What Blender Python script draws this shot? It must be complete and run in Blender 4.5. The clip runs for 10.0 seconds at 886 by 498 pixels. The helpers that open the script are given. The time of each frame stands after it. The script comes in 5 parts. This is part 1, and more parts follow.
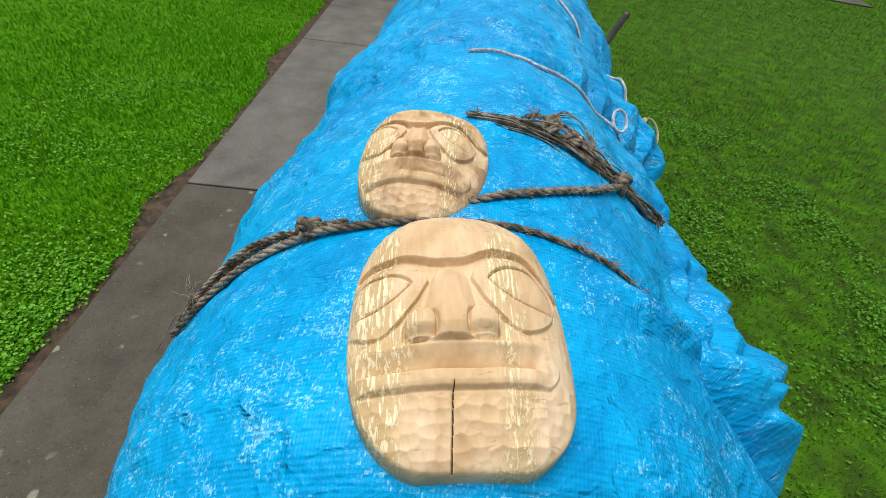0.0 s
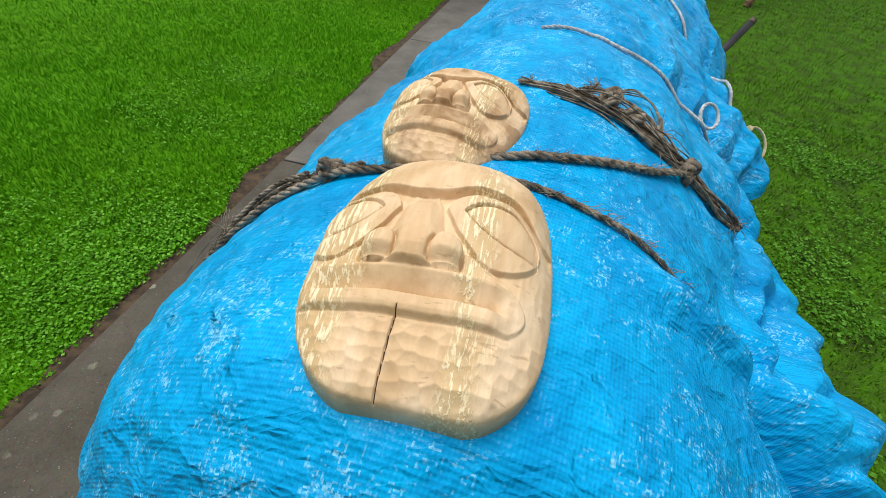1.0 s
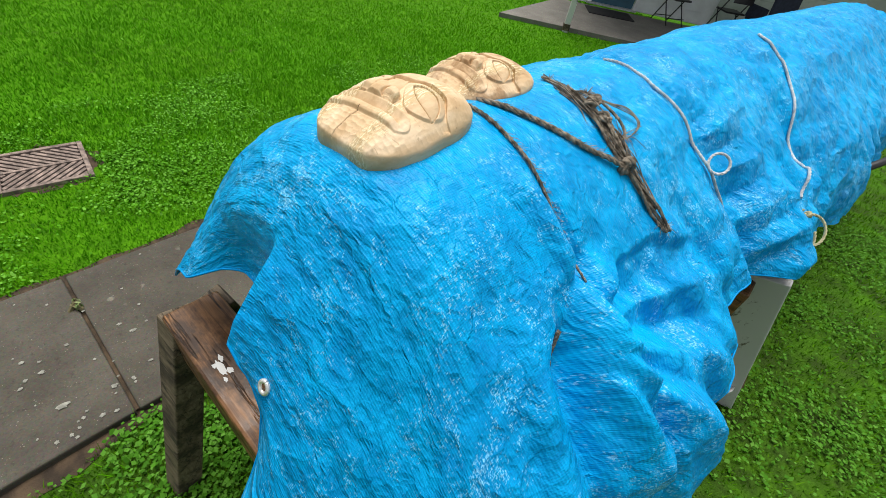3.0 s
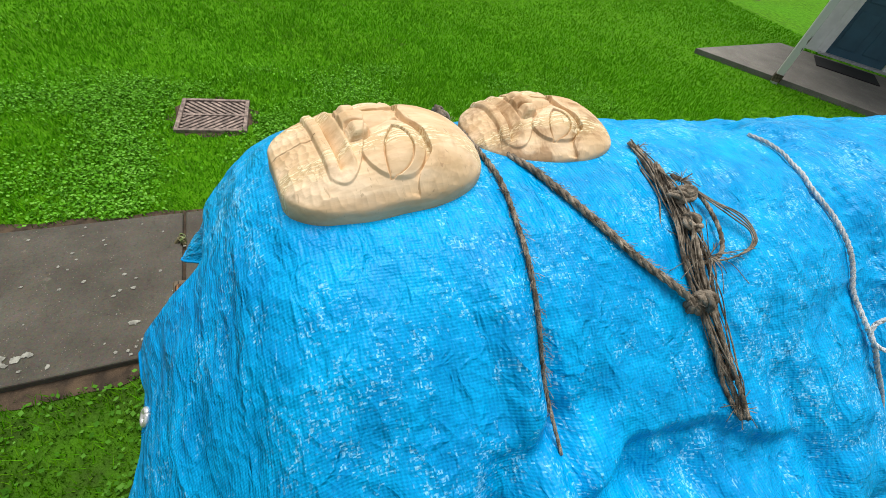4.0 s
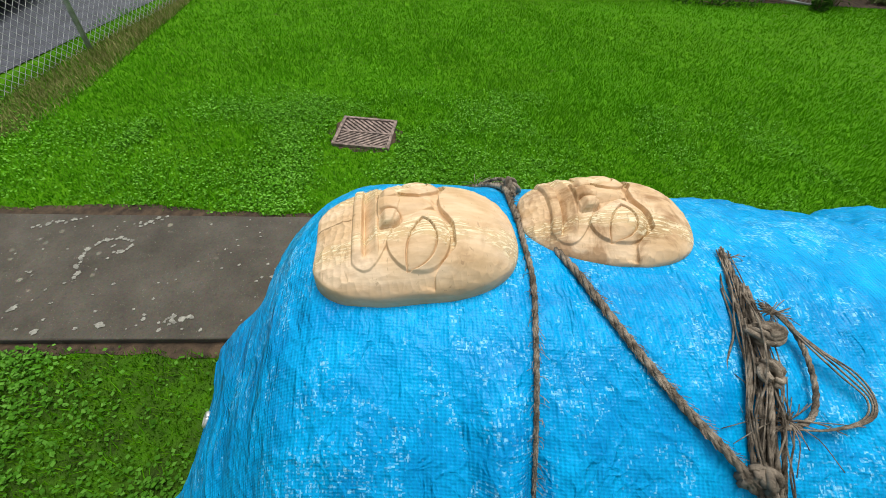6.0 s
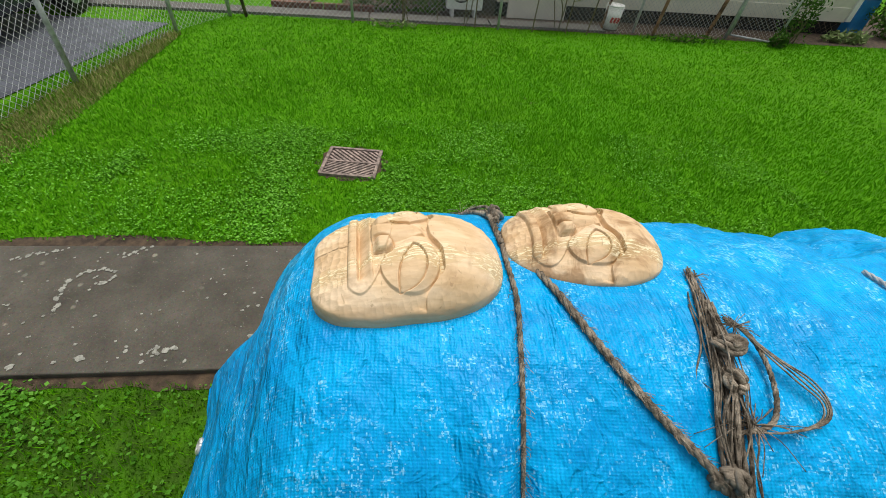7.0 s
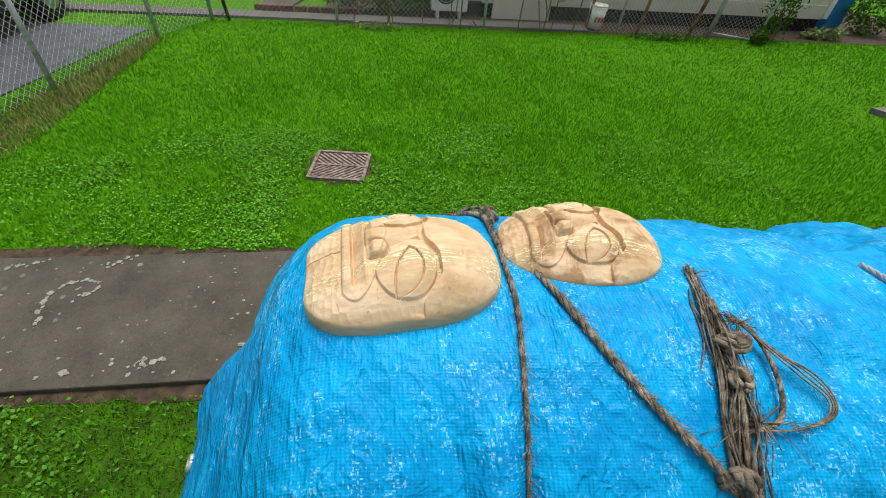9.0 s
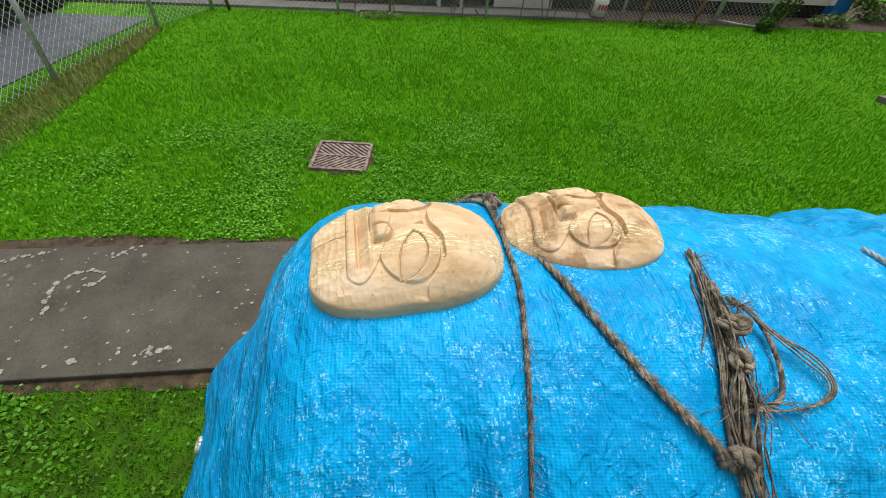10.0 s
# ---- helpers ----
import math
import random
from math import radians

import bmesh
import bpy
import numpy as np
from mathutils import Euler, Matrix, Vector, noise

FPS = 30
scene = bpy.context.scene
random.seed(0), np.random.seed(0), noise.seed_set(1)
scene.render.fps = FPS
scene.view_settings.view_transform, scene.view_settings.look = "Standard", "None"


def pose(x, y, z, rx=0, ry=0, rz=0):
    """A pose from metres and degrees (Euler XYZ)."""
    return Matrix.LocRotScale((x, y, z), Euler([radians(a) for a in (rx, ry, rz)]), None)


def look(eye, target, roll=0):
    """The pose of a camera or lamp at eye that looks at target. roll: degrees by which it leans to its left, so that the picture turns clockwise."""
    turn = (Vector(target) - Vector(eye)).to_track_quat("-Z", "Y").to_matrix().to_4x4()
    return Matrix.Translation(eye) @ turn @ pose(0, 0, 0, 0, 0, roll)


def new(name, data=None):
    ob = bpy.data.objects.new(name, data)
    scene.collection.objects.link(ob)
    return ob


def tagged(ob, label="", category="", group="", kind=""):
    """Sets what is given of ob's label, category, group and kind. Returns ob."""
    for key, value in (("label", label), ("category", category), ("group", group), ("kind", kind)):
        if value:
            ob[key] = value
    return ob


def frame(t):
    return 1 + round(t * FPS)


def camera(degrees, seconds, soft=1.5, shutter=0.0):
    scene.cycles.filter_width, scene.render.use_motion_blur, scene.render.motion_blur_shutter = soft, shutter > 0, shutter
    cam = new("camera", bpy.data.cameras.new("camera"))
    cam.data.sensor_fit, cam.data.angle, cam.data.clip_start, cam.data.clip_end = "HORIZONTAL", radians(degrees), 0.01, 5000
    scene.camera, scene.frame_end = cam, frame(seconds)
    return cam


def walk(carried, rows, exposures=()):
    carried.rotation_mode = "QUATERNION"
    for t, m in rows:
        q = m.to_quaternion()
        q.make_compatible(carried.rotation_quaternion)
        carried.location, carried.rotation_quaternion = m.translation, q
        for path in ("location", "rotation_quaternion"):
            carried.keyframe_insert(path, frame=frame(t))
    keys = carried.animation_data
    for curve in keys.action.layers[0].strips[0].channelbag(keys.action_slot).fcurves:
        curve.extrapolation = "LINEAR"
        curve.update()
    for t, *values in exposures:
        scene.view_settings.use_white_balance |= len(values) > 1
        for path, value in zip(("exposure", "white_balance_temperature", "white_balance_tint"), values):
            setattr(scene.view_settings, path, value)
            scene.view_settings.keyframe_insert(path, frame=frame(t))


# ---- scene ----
cam = camera(93.3, 10.0, 0.8)
PATH = [
    (0, (0.291, 0.256, 1.832), (0.392, 1.686, 0.437), 8.4),
    (0.5, (0.324, 0.236, 1.8), (0.379, 1.682, 0.42), 8.5),
    (1, (0.394, 0.246, 1.765), (0.109, 1.65, 0.369), 5.7),
    (1.5, (0.423, 0.221, 1.769), (-0.125, 1.539, 0.367), 3.5),
    (2, (0.461, 0.017, 1.747), (0.043, 1.399, 0.363), 9.0),
    (2.2, (0.501, -0.039, 1.767), (0.132, 1.354, 0.381), 12.3),
    (3.3, (0.906, 0.077, 1.845), (-0.074, 1.183, 0.497), 13.0),
    (3.5, (0.885, 0.17, 1.825), (-0.127, 1.238, 0.47), 14.3),
    (4, (0.82, 0.355, 1.833), (-0.38, 1.085, 0.41), 13.5),
    (4.5, (0.79, 0.519, 1.826), (-0.502, 0.638, 0.304), 4.8),
    (5, (0.761, 0.536, 1.866), (-0.533, 0.594, 0.342), 3.8),
    (5.5, (0.756, 0.519, 1.891), (-0.567, 0.615, 0.394), 4.1),
    (5.7, (0.758, 0.509, 1.902), (-0.583, 0.624, 0.423), 4.3),
    (6.8, (0.807, 0.508, 1.952), (-0.643, 0.692, 0.587), 5.0),
    (7, (0.804, 0.499, 1.948), (-0.656, 0.703, 0.596), 5.3),
    (7.5, (0.803, 0.504, 1.945), (-0.681, 0.723, 0.622), 5.1),
    (8, (0.8, 0.503, 1.939), (-0.688, 0.729, 0.622), 4.8),
    (8.5, (0.793, 0.494, 1.938), (-0.687, 0.733, 0.614), 5.0),
    (9, (0.789, 0.492, 1.937), (-0.671, 0.742, 0.594), 5.1),
    (9.5, (0.796, 0.488, 1.936), (-0.649, 0.743, 0.577), 5.2),
    (10, (0.8, 0.489, 1.933), (-0.634, 0.728, 0.559), 4.8),
]
walk(cam, [(t, look(eye, target, roll)) for t, eye, target, roll in PATH], ((0.0, 0.24), (1.0, 0.25), (1.5, 0.22), (2.2, 0.42), (3.3, 0.52), (5.5, 0.30), (10.0, 0.32)))

# ---- light ----
world = bpy.data.worlds.new("overcast_sky")
scene.world = world
world.use_nodes = True
wn, wl = world.node_tree.nodes, world.node_tree.links
sky = wn.new("ShaderNodeTexSky")
sky.sky_type, sky.sun_disc = "NISHITA", False
sky.sun_elevation, sky.sun_rotation = radians(76), radians(-55)
sky.air_density, sky.dust_density = 1.0, 3.0
grey = wn.new("ShaderNodeHueSaturation")
grey.inputs["Saturation"].default_value = 0.25
wl.new(sky.outputs[0], grey.inputs["Color"])
wl.new(grey.outputs[0], wn["Background"].inputs["Color"])
wn["Background"].inputs["Strength"].default_value = 0.11
sun = new("sun", bpy.data.lights.new("sun", "SUN"))
sun.data.energy, sun.data.angle, sun.data.color = 2.4, radians(40), (1.0, 0.96, 0.90)
SUN_AZ, SUN_EL = radians(35), radians(76)
sun.matrix_world = look((0, 0, 20), (20 * math.cos(SUN_EL) * math.cos(SUN_AZ), -20 * math.cos(SUN_EL) * math.sin(SUN_AZ), 20 - 20 * math.sin(SUN_EL)))


# ---- materials ----
class Mat:
    """A small builder for node materials."""

    def __init__(self, name, rough=0.7, metal=0.0, spec=0.5):
        self.m = bpy.data.materials.new(name)
        self.m.use_nodes = True
        self.n, self.l = self.m.node_tree.nodes, self.m.node_tree.links
        self.b = self.n["Principled BSDF"]
        self.b.inputs["Roughness"].default_value = rough
        self.b.inputs["Metallic"].default_value = metal
        self.b.inputs["Specular IOR Level"].default_value = spec
        self.tc = self.n.new("ShaderNodeTexCoord")

    def coords(self, kind="Object", scale=(1, 1, 1), rot=(0, 0, 0)):
        mp = self.n.new("ShaderNodeMapping")
        mp.inputs["Scale"].default_value = scale
        mp.inputs["Rotation"].default_value = [radians(a) for a in rot]
        self.l.new(self.tc.outputs[kind], mp.inputs[0])
        return mp.outputs[0]

    def noise(self, scale, detail=4, co=None, rough=0.55, distort=0.0):
        t = self.n.new("ShaderNodeTexNoise")
        t.inputs["Scale"].default_value, t.inputs["Detail"].default_value = scale, detail
        t.inputs["Roughness"].default_value, t.inputs["Distortion"].default_value = rough, distort
        self.l.new(co or self.coords(), t.inputs["Vector"])
        return t.outputs["Fac"]

    def voronoi(self, scale, co=None, feature="F1", out="Distance"):
        t = self.n.new("ShaderNodeTexVoronoi")
        t.feature = feature
        t.inputs["Scale"].default_value = scale
        self.l.new(co or self.coords(), t.inputs["Vector"])
        return t.outputs[out]

    def wave(self, scale, co=None, distort=0.0, axis="X", detail=2):
        t = self.n.new("ShaderNodeTexWave")
        t.bands_direction = axis
        t.inputs["Scale"].default_value, t.inputs["Distortion"].default_value = scale, distort
        t.inputs["Detail"].default_value = detail
        self.l.new(co or self.coords(), t.inputs["Vector"])
        return t.outputs["Fac"]

    def ramp(self, fac, *stops):
        r = self.n.new("ShaderNodeValToRGB")
        els = r.color_ramp.elements
        while len(els) < len(stops):
            els.new(0.5)
        for e, (p, c) in zip(els, stops):
            e.position, e.color = p, (*c, 1) if isinstance(c, tuple) else (c, c, c, 1)
        self.l.new(fac, r.inputs[0])
        return r.outputs[0]

    def mix(self, fac, a, b, mode="MIX"):
        x = self.n.new("ShaderNodeMix")
        x.data_type, x.blend_type = "RGBA", mode
        for sock, v in ((x.inputs[0], fac), (x.inputs[6], a), (x.inputs[7], b)):
            if isinstance(v, (int, float)):
                sock.default_value = v if sock == x.inputs[0] else (v, v, v, 1)
            elif isinstance(v, tuple):
                sock.default_value = (*v, 1)
            else:
                self.l.new(v, sock)
        return x.outputs[2]

    def math(self, op, a, b=0.0):
        x = self.n.new("ShaderNodeMath")
        x.operation = op
        for sock, v in ((x.inputs[0], a), (x.inputs[1], b)):
            if isinstance(v, (int, float)):
                sock.default_value = v
            else:
                self.l.new(v, sock)
        return x.outputs[0]

    def random(self):
        return self.n.new("ShaderNodeObjectInfo").outputs["Random"]

    def island(self):
        return self.n.new("ShaderNodeNewGeometry").outputs["Random Per Island"]

    def colour(self, c):
        if isinstance(c, tuple):
            self.b.inputs["Base Color"].default_value = (*c, 1)
        else:
            self.l.new(c, self.b.inputs["Base Color"])
        return self

    def roughness(self, r):
        self.l.new(r, self.b.inputs["Roughness"])
        return self

    def bump(self, h, strength=0.3, dist=0.01):
        bp = self.n.new("ShaderNodeBump")
        bp.inputs["Strength"].default_value, bp.inputs["Distance"].default_value = strength, dist
        self.l.new(h, bp.inputs["Height"])
        last = self.b.inputs["Normal"]
        if last.is_linked:
            self.l.new(last.links[0].from_socket, bp.inputs["Normal"])
        self.l.new(bp.outputs[0], last)
        return self


def plain(name, c, rough=0.7, metal=0.0, vary=0.25, scale=8.0, bump=0.1):
    m = Mat(name, rough, metal)
    n = m.noise(scale, 6)
    dark = tuple(v * (1 - vary) for v in c)
    light = tuple(min(1, v * (1 + vary)) for v in c)
    m.colour(m.ramp(n, (0.38, dark), (0.64, light)))
    m.bump(m.noise(scale * 12, 4), bump, 0.004)
    return m.m


def tarp_material():
    m = Mat("blue_tarpaulin", 0.42, 0.0, 0.12)
    uv = m.coords("UV")
    # light and shade of the folds, mottled into the base blue
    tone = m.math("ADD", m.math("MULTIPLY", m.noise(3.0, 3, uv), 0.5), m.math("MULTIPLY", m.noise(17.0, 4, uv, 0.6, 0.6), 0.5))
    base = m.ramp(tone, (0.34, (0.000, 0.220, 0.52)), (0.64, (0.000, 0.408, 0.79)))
    # ribs of the weave, with darker gaps between the tapes
    weave_u = m.wave(58.0, uv, 0.35, "X", 1)
    weave_v = m.wave(74.0, uv, 0.35, "Y", 1)
    grid = m.math("ADD", m.math("MULTIPLY", weave_u, 0.62), m.math("MULTIPLY", weave_v, 0.38))
    base = m.mix(m.ramp(grid, (0.15, 0.27), (0.60, 0.0)), base, (0.000, 0.150, 0.50))
    # pale flecks, tape by tape, where the film has rubbed off
    patch = m.math("ADD", m.math("MULTIPLY", m.noise(5.5, 3, uv, 0.6, 0.4), 0.42), m.math("MULTIPLY", m.noise(30.0, 4, m.coords("UV", (1, 0.6, 1), (0, 0, 25)), 0.65, 0.8), 0.58))
    fleck = None
    for size in ((0.0042, 0.0017, 1.0), (0.0019, 0.0048, 1.0)):
        snap = m.n.new("ShaderNodeVectorMath")
        snap.operation = "SNAP"
        snap.inputs[1].default_value = size
        m.l.new(uv, snap.inputs[0])
        cell = m.n.new("ShaderNodeTexWhiteNoise")
        m.l.new(snap.outputs[0], cell.inputs["Vector"])
        hit = m.ramp(m.math("ADD", m.math("MULTIPLY", cell.outputs["Value"], 0.45), patch), (0.925, 0.0), (0.985, 1.0))
        fleck = hit if fleck is None else m.math("MAXIMUM", fleck, hit)
    worn = m.ramp(m.noise(190.0, 3, uv, 0.6), (0.40, 0.10), (0.60, 1.0))
    base = m.mix(m.math("MULTIPLY", m.math("MULTIPLY", fleck, worn), 0.70), base, (0.30, 0.72, 0.96))
    rubbed = m.math("MULTIPLY", m.ramp(patch, (0.61, 0.0), (0.74, 0.45)), m.ramp(m.noise(120.0, 3, uv, 0.7), (0.45, 0.0), (0.58, 1.0)))
    base = m.mix(m.math("MULTIPLY", rubbed, m.ramp(grid, (0.25, 0.3), (0.65, 1.0))), base, (0.52, 0.82, 0.96))
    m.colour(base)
    m.roughness(m.ramp(m.noise(18.0, 4, uv), (0.3, 0.26), (0.75, 0.48)))
    # sharp creases that run down across the sheet, then finer ones
    for scale, stretch, turn, strength, dist in ((13.0, 0.45, 28, 0.50, 0.032), (34.0, 0.5, -18, 0.62, 0.011), (80.0, 0.6, 22, 0.62, 0.0050)):
        co = m.mix(0.045, m.coords("UV", (1, stretch, 1), (0, 0, turn)), m.noise(11.0, 2, uv))
        fold = m.voronoi(scale, co, "DISTANCE_TO_EDGE")
        m.bump(m.math("MINIMUM", fold, 0.30), strength, dist)
    m.bump(m.noise(24.0, 4, uv, 0.6), 0.35, 0.010)
    m.bump(grid, 0.36, 0.0013)
    return m.m


def carved_wood(name, dark):
    m = Mat(name, 0.62, 0.0, 0.3)
    co = m.coords("Object")
    # long growth lines and soft patches of heartwood
    grain = m.noise(55.0, 5, m.coords("Object", (1.0, 0.07, 0.9), (0, 0, 3)), 0.6, 0.3)
    tone = m.noise(11.0, 4, m.coords("Object", (1, 0.5, 1)), 0.55, 0.5)
    c = m.ramp(tone, (0.34, (0.56, 0.380, 0.200)), (0.50, (0.69, 0.505, 0.305)), (0.66, (0.77, 0.610, 0.420)))
    c = m.mix(m.ramp(grain, (0.40, 0.30), (0.58, 0.0)), c, (0.40, 0.215, 0.085))
    stain = m.noise(15.0 if dark else 9.0, 5, m.coords("Object", (1, 1.2, 0.6), (0, 0, 20)), 0.6, 0.9)
    c = m.mix(m.ramp(stain, (0.49, 0.0), (0.62, 0.65)) if dark else m.ramp(stain, (0.56, 0.0), (0.70, 0.42)), c, (0.24, 0.115, 0.035))
    # two bands of pale torn fibre, frayed along the grain
    xyz = m.n.new("ShaderNodeSeparateXYZ")
    m.l.new(m.tc.outputs["Object"], xyz.inputs[0])
    off = m.math("MINIMUM", m.math("MULTIPLY", m.math("ABSOLUTE", m.math("ADD", xyz.outputs[0], 0.080)), 0.75), m.math("ABSOLUTE", m.math("SUBTRACT", xyz.outputs[0], 0.038)))
    wander = m.math("MULTIPLY", m.math("SUBTRACT", m.noise(16.0, 4, m.coords("Object", (1.0, 0.6, 0.3)), 0.6, 0.4), 0.5), 0.10)
    band = m.ramp(m.math("ADD", off, wander), (0.010, 1.0), (0.022, 0.0))
    tear = m.noise(330.0, 3, m.coords("Object", (1.0, 0.085, 0.5), (0, 0, 5)), 0.65, 0.4)
    frayed = m.math("MULTIPLY", m.ramp(tear, (0.50, 0.0), (0.57, 1.0)), band)
    c = m.mix(m.math("MULTIPLY", band, 0.40), c, (0.50, 0.37, 0.16))
    c = m.mix(m.math("MULTIPLY", frayed, 0.85), c, (0.86, 0.75, 0.50))
    # fine dark tool scratches
    nick = m.noise(210.0, 2, m.coords("Object", (0.28, 1.0, 0.5), (0, 0, 24)), 0.6, 0.5)
    c = m.mix(m.ramp(nick, (0.66, 0.0), (0.72, 0.35)), c, (0.22, 0.12, 0.05))
    m.colour(c)
    m.bump(m.voronoi(95.0, m.coords("Object", (1, 0.7, 1)), "F1"), 0.30, 0.0024)
    m.bump(frayed, 0.5, 0.0012)
    m.bump(m.noise(300.0, 3, m.coords("Object", (1, 0.15, 1))), 0.30, 0.0008)
    return m.m


def rope_material(name, dark, light):
    m = Mat(name, 0.9, 0.0, 0.15)
    n = m.noise(60.0, 5)
    m.colour(m.mix(m.ramp(m.noise(7.0, 2), (0.4, 0.0), (0.6, 0.5)), m.ramp(n, (0.38, dark), (0.64, light)), tuple(v * 0.7 for v in dark)))
    m.bump(m.noise(420.0, 4, None, 0.7), 0.9, 0.004)
    return m.m


def lawn_material():
    m = Mat("lawn_soil", 0.95, 0.0, 0.1)
    n = m.noise(9.0, 6)
    big = m.noise(0.7, 4)
    c = m.ramp(n, (0.30, (0.034, 0.110, 0.002)), (0.55, (0.075, 0.225, 0.003)), (0.75, (0.105, 0.290, 0.005)))
    c = m.mix(m.ramp(big, (0.35, 0.0), (0.7, 0.5)), c, (0.068, 0.25, 0.004))
    bare = m.ramp(m.noise(2.2, 6, None, 0.7), (0.64, 0.0), (0.72, 0.8))
    c = m.mix(bare, c, (0.06, 0.05, 0.02))
    # darker, browner ground colour on the log's side of the path
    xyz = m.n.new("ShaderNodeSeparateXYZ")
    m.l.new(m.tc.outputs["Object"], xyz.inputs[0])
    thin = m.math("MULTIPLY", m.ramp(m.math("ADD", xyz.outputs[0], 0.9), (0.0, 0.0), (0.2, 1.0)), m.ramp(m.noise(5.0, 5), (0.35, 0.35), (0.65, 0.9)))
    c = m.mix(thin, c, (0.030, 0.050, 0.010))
    m.colour(c)
    m.bump(m.noise(60.0, 5), 0.9, 0.02)
    return m.m


def leaf_material(name, a, b, c):
    m = Mat(name, 0.75, 0.0, 0.08)
    i = m.island()
    co = m.ramp(i, (0.0, a), (0.55, b), (1.0, c))
    m.colour(m.mix(m.ramp(m.noise(0.9, 3), (0.35, 0.0), (0.65, 0.45)), co, tuple(v * 0.62 for v in b)))
    return m.m


def concrete_material(name, a, b, spots=True):
    m = Mat(name, 0.85, 0.0, 0.3)
    n = m.noise(3.5, 8, None, 0.65)
    c = m.ramp(n, (0.3, a), (0.7, b))
    c = m.mix(m.ramp(m.random(), (0.0, 0.0), (1.0, 0.25)), c, tuple(v * 0.8 for v in a))
    if spots:
        s = m.voronoi(9.0, m.coords("Object", (1, 1, 1)), "F1")
        wob = m.math("ADD", s, m.math("MULTIPLY", m.noise(26.0, 4), 0.35))
        keep = m.ramp(m.noise(2.1, 2, m.coords("Object", (1, 1, 1), (0, 0, 30))), (0.48, 0.0), (0.60, 1.0))
        c = m.mix(m.math("MULTIPLY", m.ramp(wob, (0.27, 0.75), (0.34, 0.0)), keep), c, (0.36, 0.35, 0.27))
    agg = m.voronoi(160.0, None, "F1", "Color")
    c = m.mix(0.40, c, m.mix(0.72, agg, a, "MIX"), "OVERLAY")
    chip = m.ramp(m.math("ADD", m.voronoi(75.0), m.math("MULTIPLY", m.noise(30.0, 3), 0.5)), (0.30, 0.55), (0.38, 0.0))
    c = m.mix(chip, c, tuple(min(1.0, v * 2.1) for v in b))
    c = m.mix(m.ramp(m.noise(48.0, 5, None, 0.7), (0.56, 0.0), (0.68, 0.55)), c, tuple(v * 0.45 for v in a))
    m.colour(c)
    m.bump(m.noise(150.0, 5), 0.35, 0.003)
    return m.m


def timber_material(name, a, b, rough=0.75):
    m = Mat(name, rough, 0.0, 0.4)
    g = m.noise(95.0, 5, m.coords("Object", (0.05, 1, 0.6)), 0.65, 0.4)
    c = m.ramp(g, (0.36, a), (0.62, b))
    c = m.mix(m.ramp(m.noise(9.0, 6, m.coords("Object", (0.6, 1, 1)), 0.65), (0.44, 0.0), (0.58, 0.85)), c, tuple(v * 0.22 for v in a))
    split = m.ramp(m.math("ABSOLUTE", m.math("SUBTRACT", m.noise(21.0, 4, m.coords("Object", (0.07, 1, 0.8)), 0.5, 0.3), 0.5)), (0.004, 1.0), (0.018, 0.0))
    c = m.mix(m.math("MULTIPLY", split, 0.8), c, tuple(v * 0.12 for v in a))
    m.colour(c)
    m.roughness(m.ramp(m.noise(12.0, 4), (0.4, rough - 0.15), (0.65, rough + 0.15)))
    m.bump(g, 0.35, 0.003)
    m.bump(m.math("SUBTRACT", 1.0, split), 0.6, 0.004)
    m.bump(m.noise(90.0, 4), 0.3, 0.002)
    return m.m


def worn_paint(name, paint, under, start=0.55):
    m = Mat(name, 0.6, 0.0, 0.4)
    n = m.noise(11.0, 8, m.coords("Object", (1, 1, 0.35)), 0.7)
    c = m.mix(m.ramp(n, (start, 0.0), (start + 0.05, 1.0)), m.mix(m.noise(3.0, 4), paint, tuple(v * 0.8 for v in paint)), under)
    m.colour(c)
    m.bump(n, 0.15, 0.003)
    return m.m


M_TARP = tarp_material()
M_MASK = carved_wood("fresh_carved_wood", False)
M_MASK_DARK = carved_wood("weathered_carved_wood", True)
M_CRACK = plain("dark_crack", (0.055, 0.030, 0.016), 0.9, 0, 0.3, 60, 0.1)
M_ROPE = rope_material("old_hemp_rope", (0.120, 0.098, 0.072), (0.46, 0.390, 0.300))
M_CORD = rope_material("pale_cord", (0.50, 0.52, 0.53), (0.80, 0.82, 0.82))
M_CORD_YELLOW = rope_material("cream_cord", (0.50, 0.45, 0.26), (0.75, 0.69, 0.42))
M_LAWN = lawn_material()
M_GRASS = leaf_material("grass_blades", (0.066, 0.262, 0.001), (0.098, 0.358, 0.002), (0.145, 0.440, 0.006))
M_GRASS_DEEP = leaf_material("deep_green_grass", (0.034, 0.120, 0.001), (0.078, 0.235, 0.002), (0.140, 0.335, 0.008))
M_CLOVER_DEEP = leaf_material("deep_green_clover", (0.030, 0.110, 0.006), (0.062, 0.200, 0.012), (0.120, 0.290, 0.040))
M_PORCH = concrete_material("porch_concrete", (0.17, 0.16, 0.14), (0.28, 0.265, 0.235), False)
M_CLOVER = leaf_material("clover_leaves", (0.030, 0.120, 0.004), (0.085, 0.290, 0.010), (0.190, 0.450, 0.060))
M_DRY = leaf_material("dry_grass", (0.10, 0.24, 0.01), (0.30, 0.33, 0.10), (0.50, 0.42, 0.20))
M_CONC = concrete_material("old_concrete", (0.066, 0.059, 0.045), (0.138, 0.126, 0.100))
M_AGG = concrete_material("exposed_aggregate", (0.115, 0.110, 0.098), (0.215, 0.206, 0.188), False)
M_SOIL = plain("bare_soil", (0.055, 0.036, 0.020), 0.95, 0, 0.5, 14, 0.8)
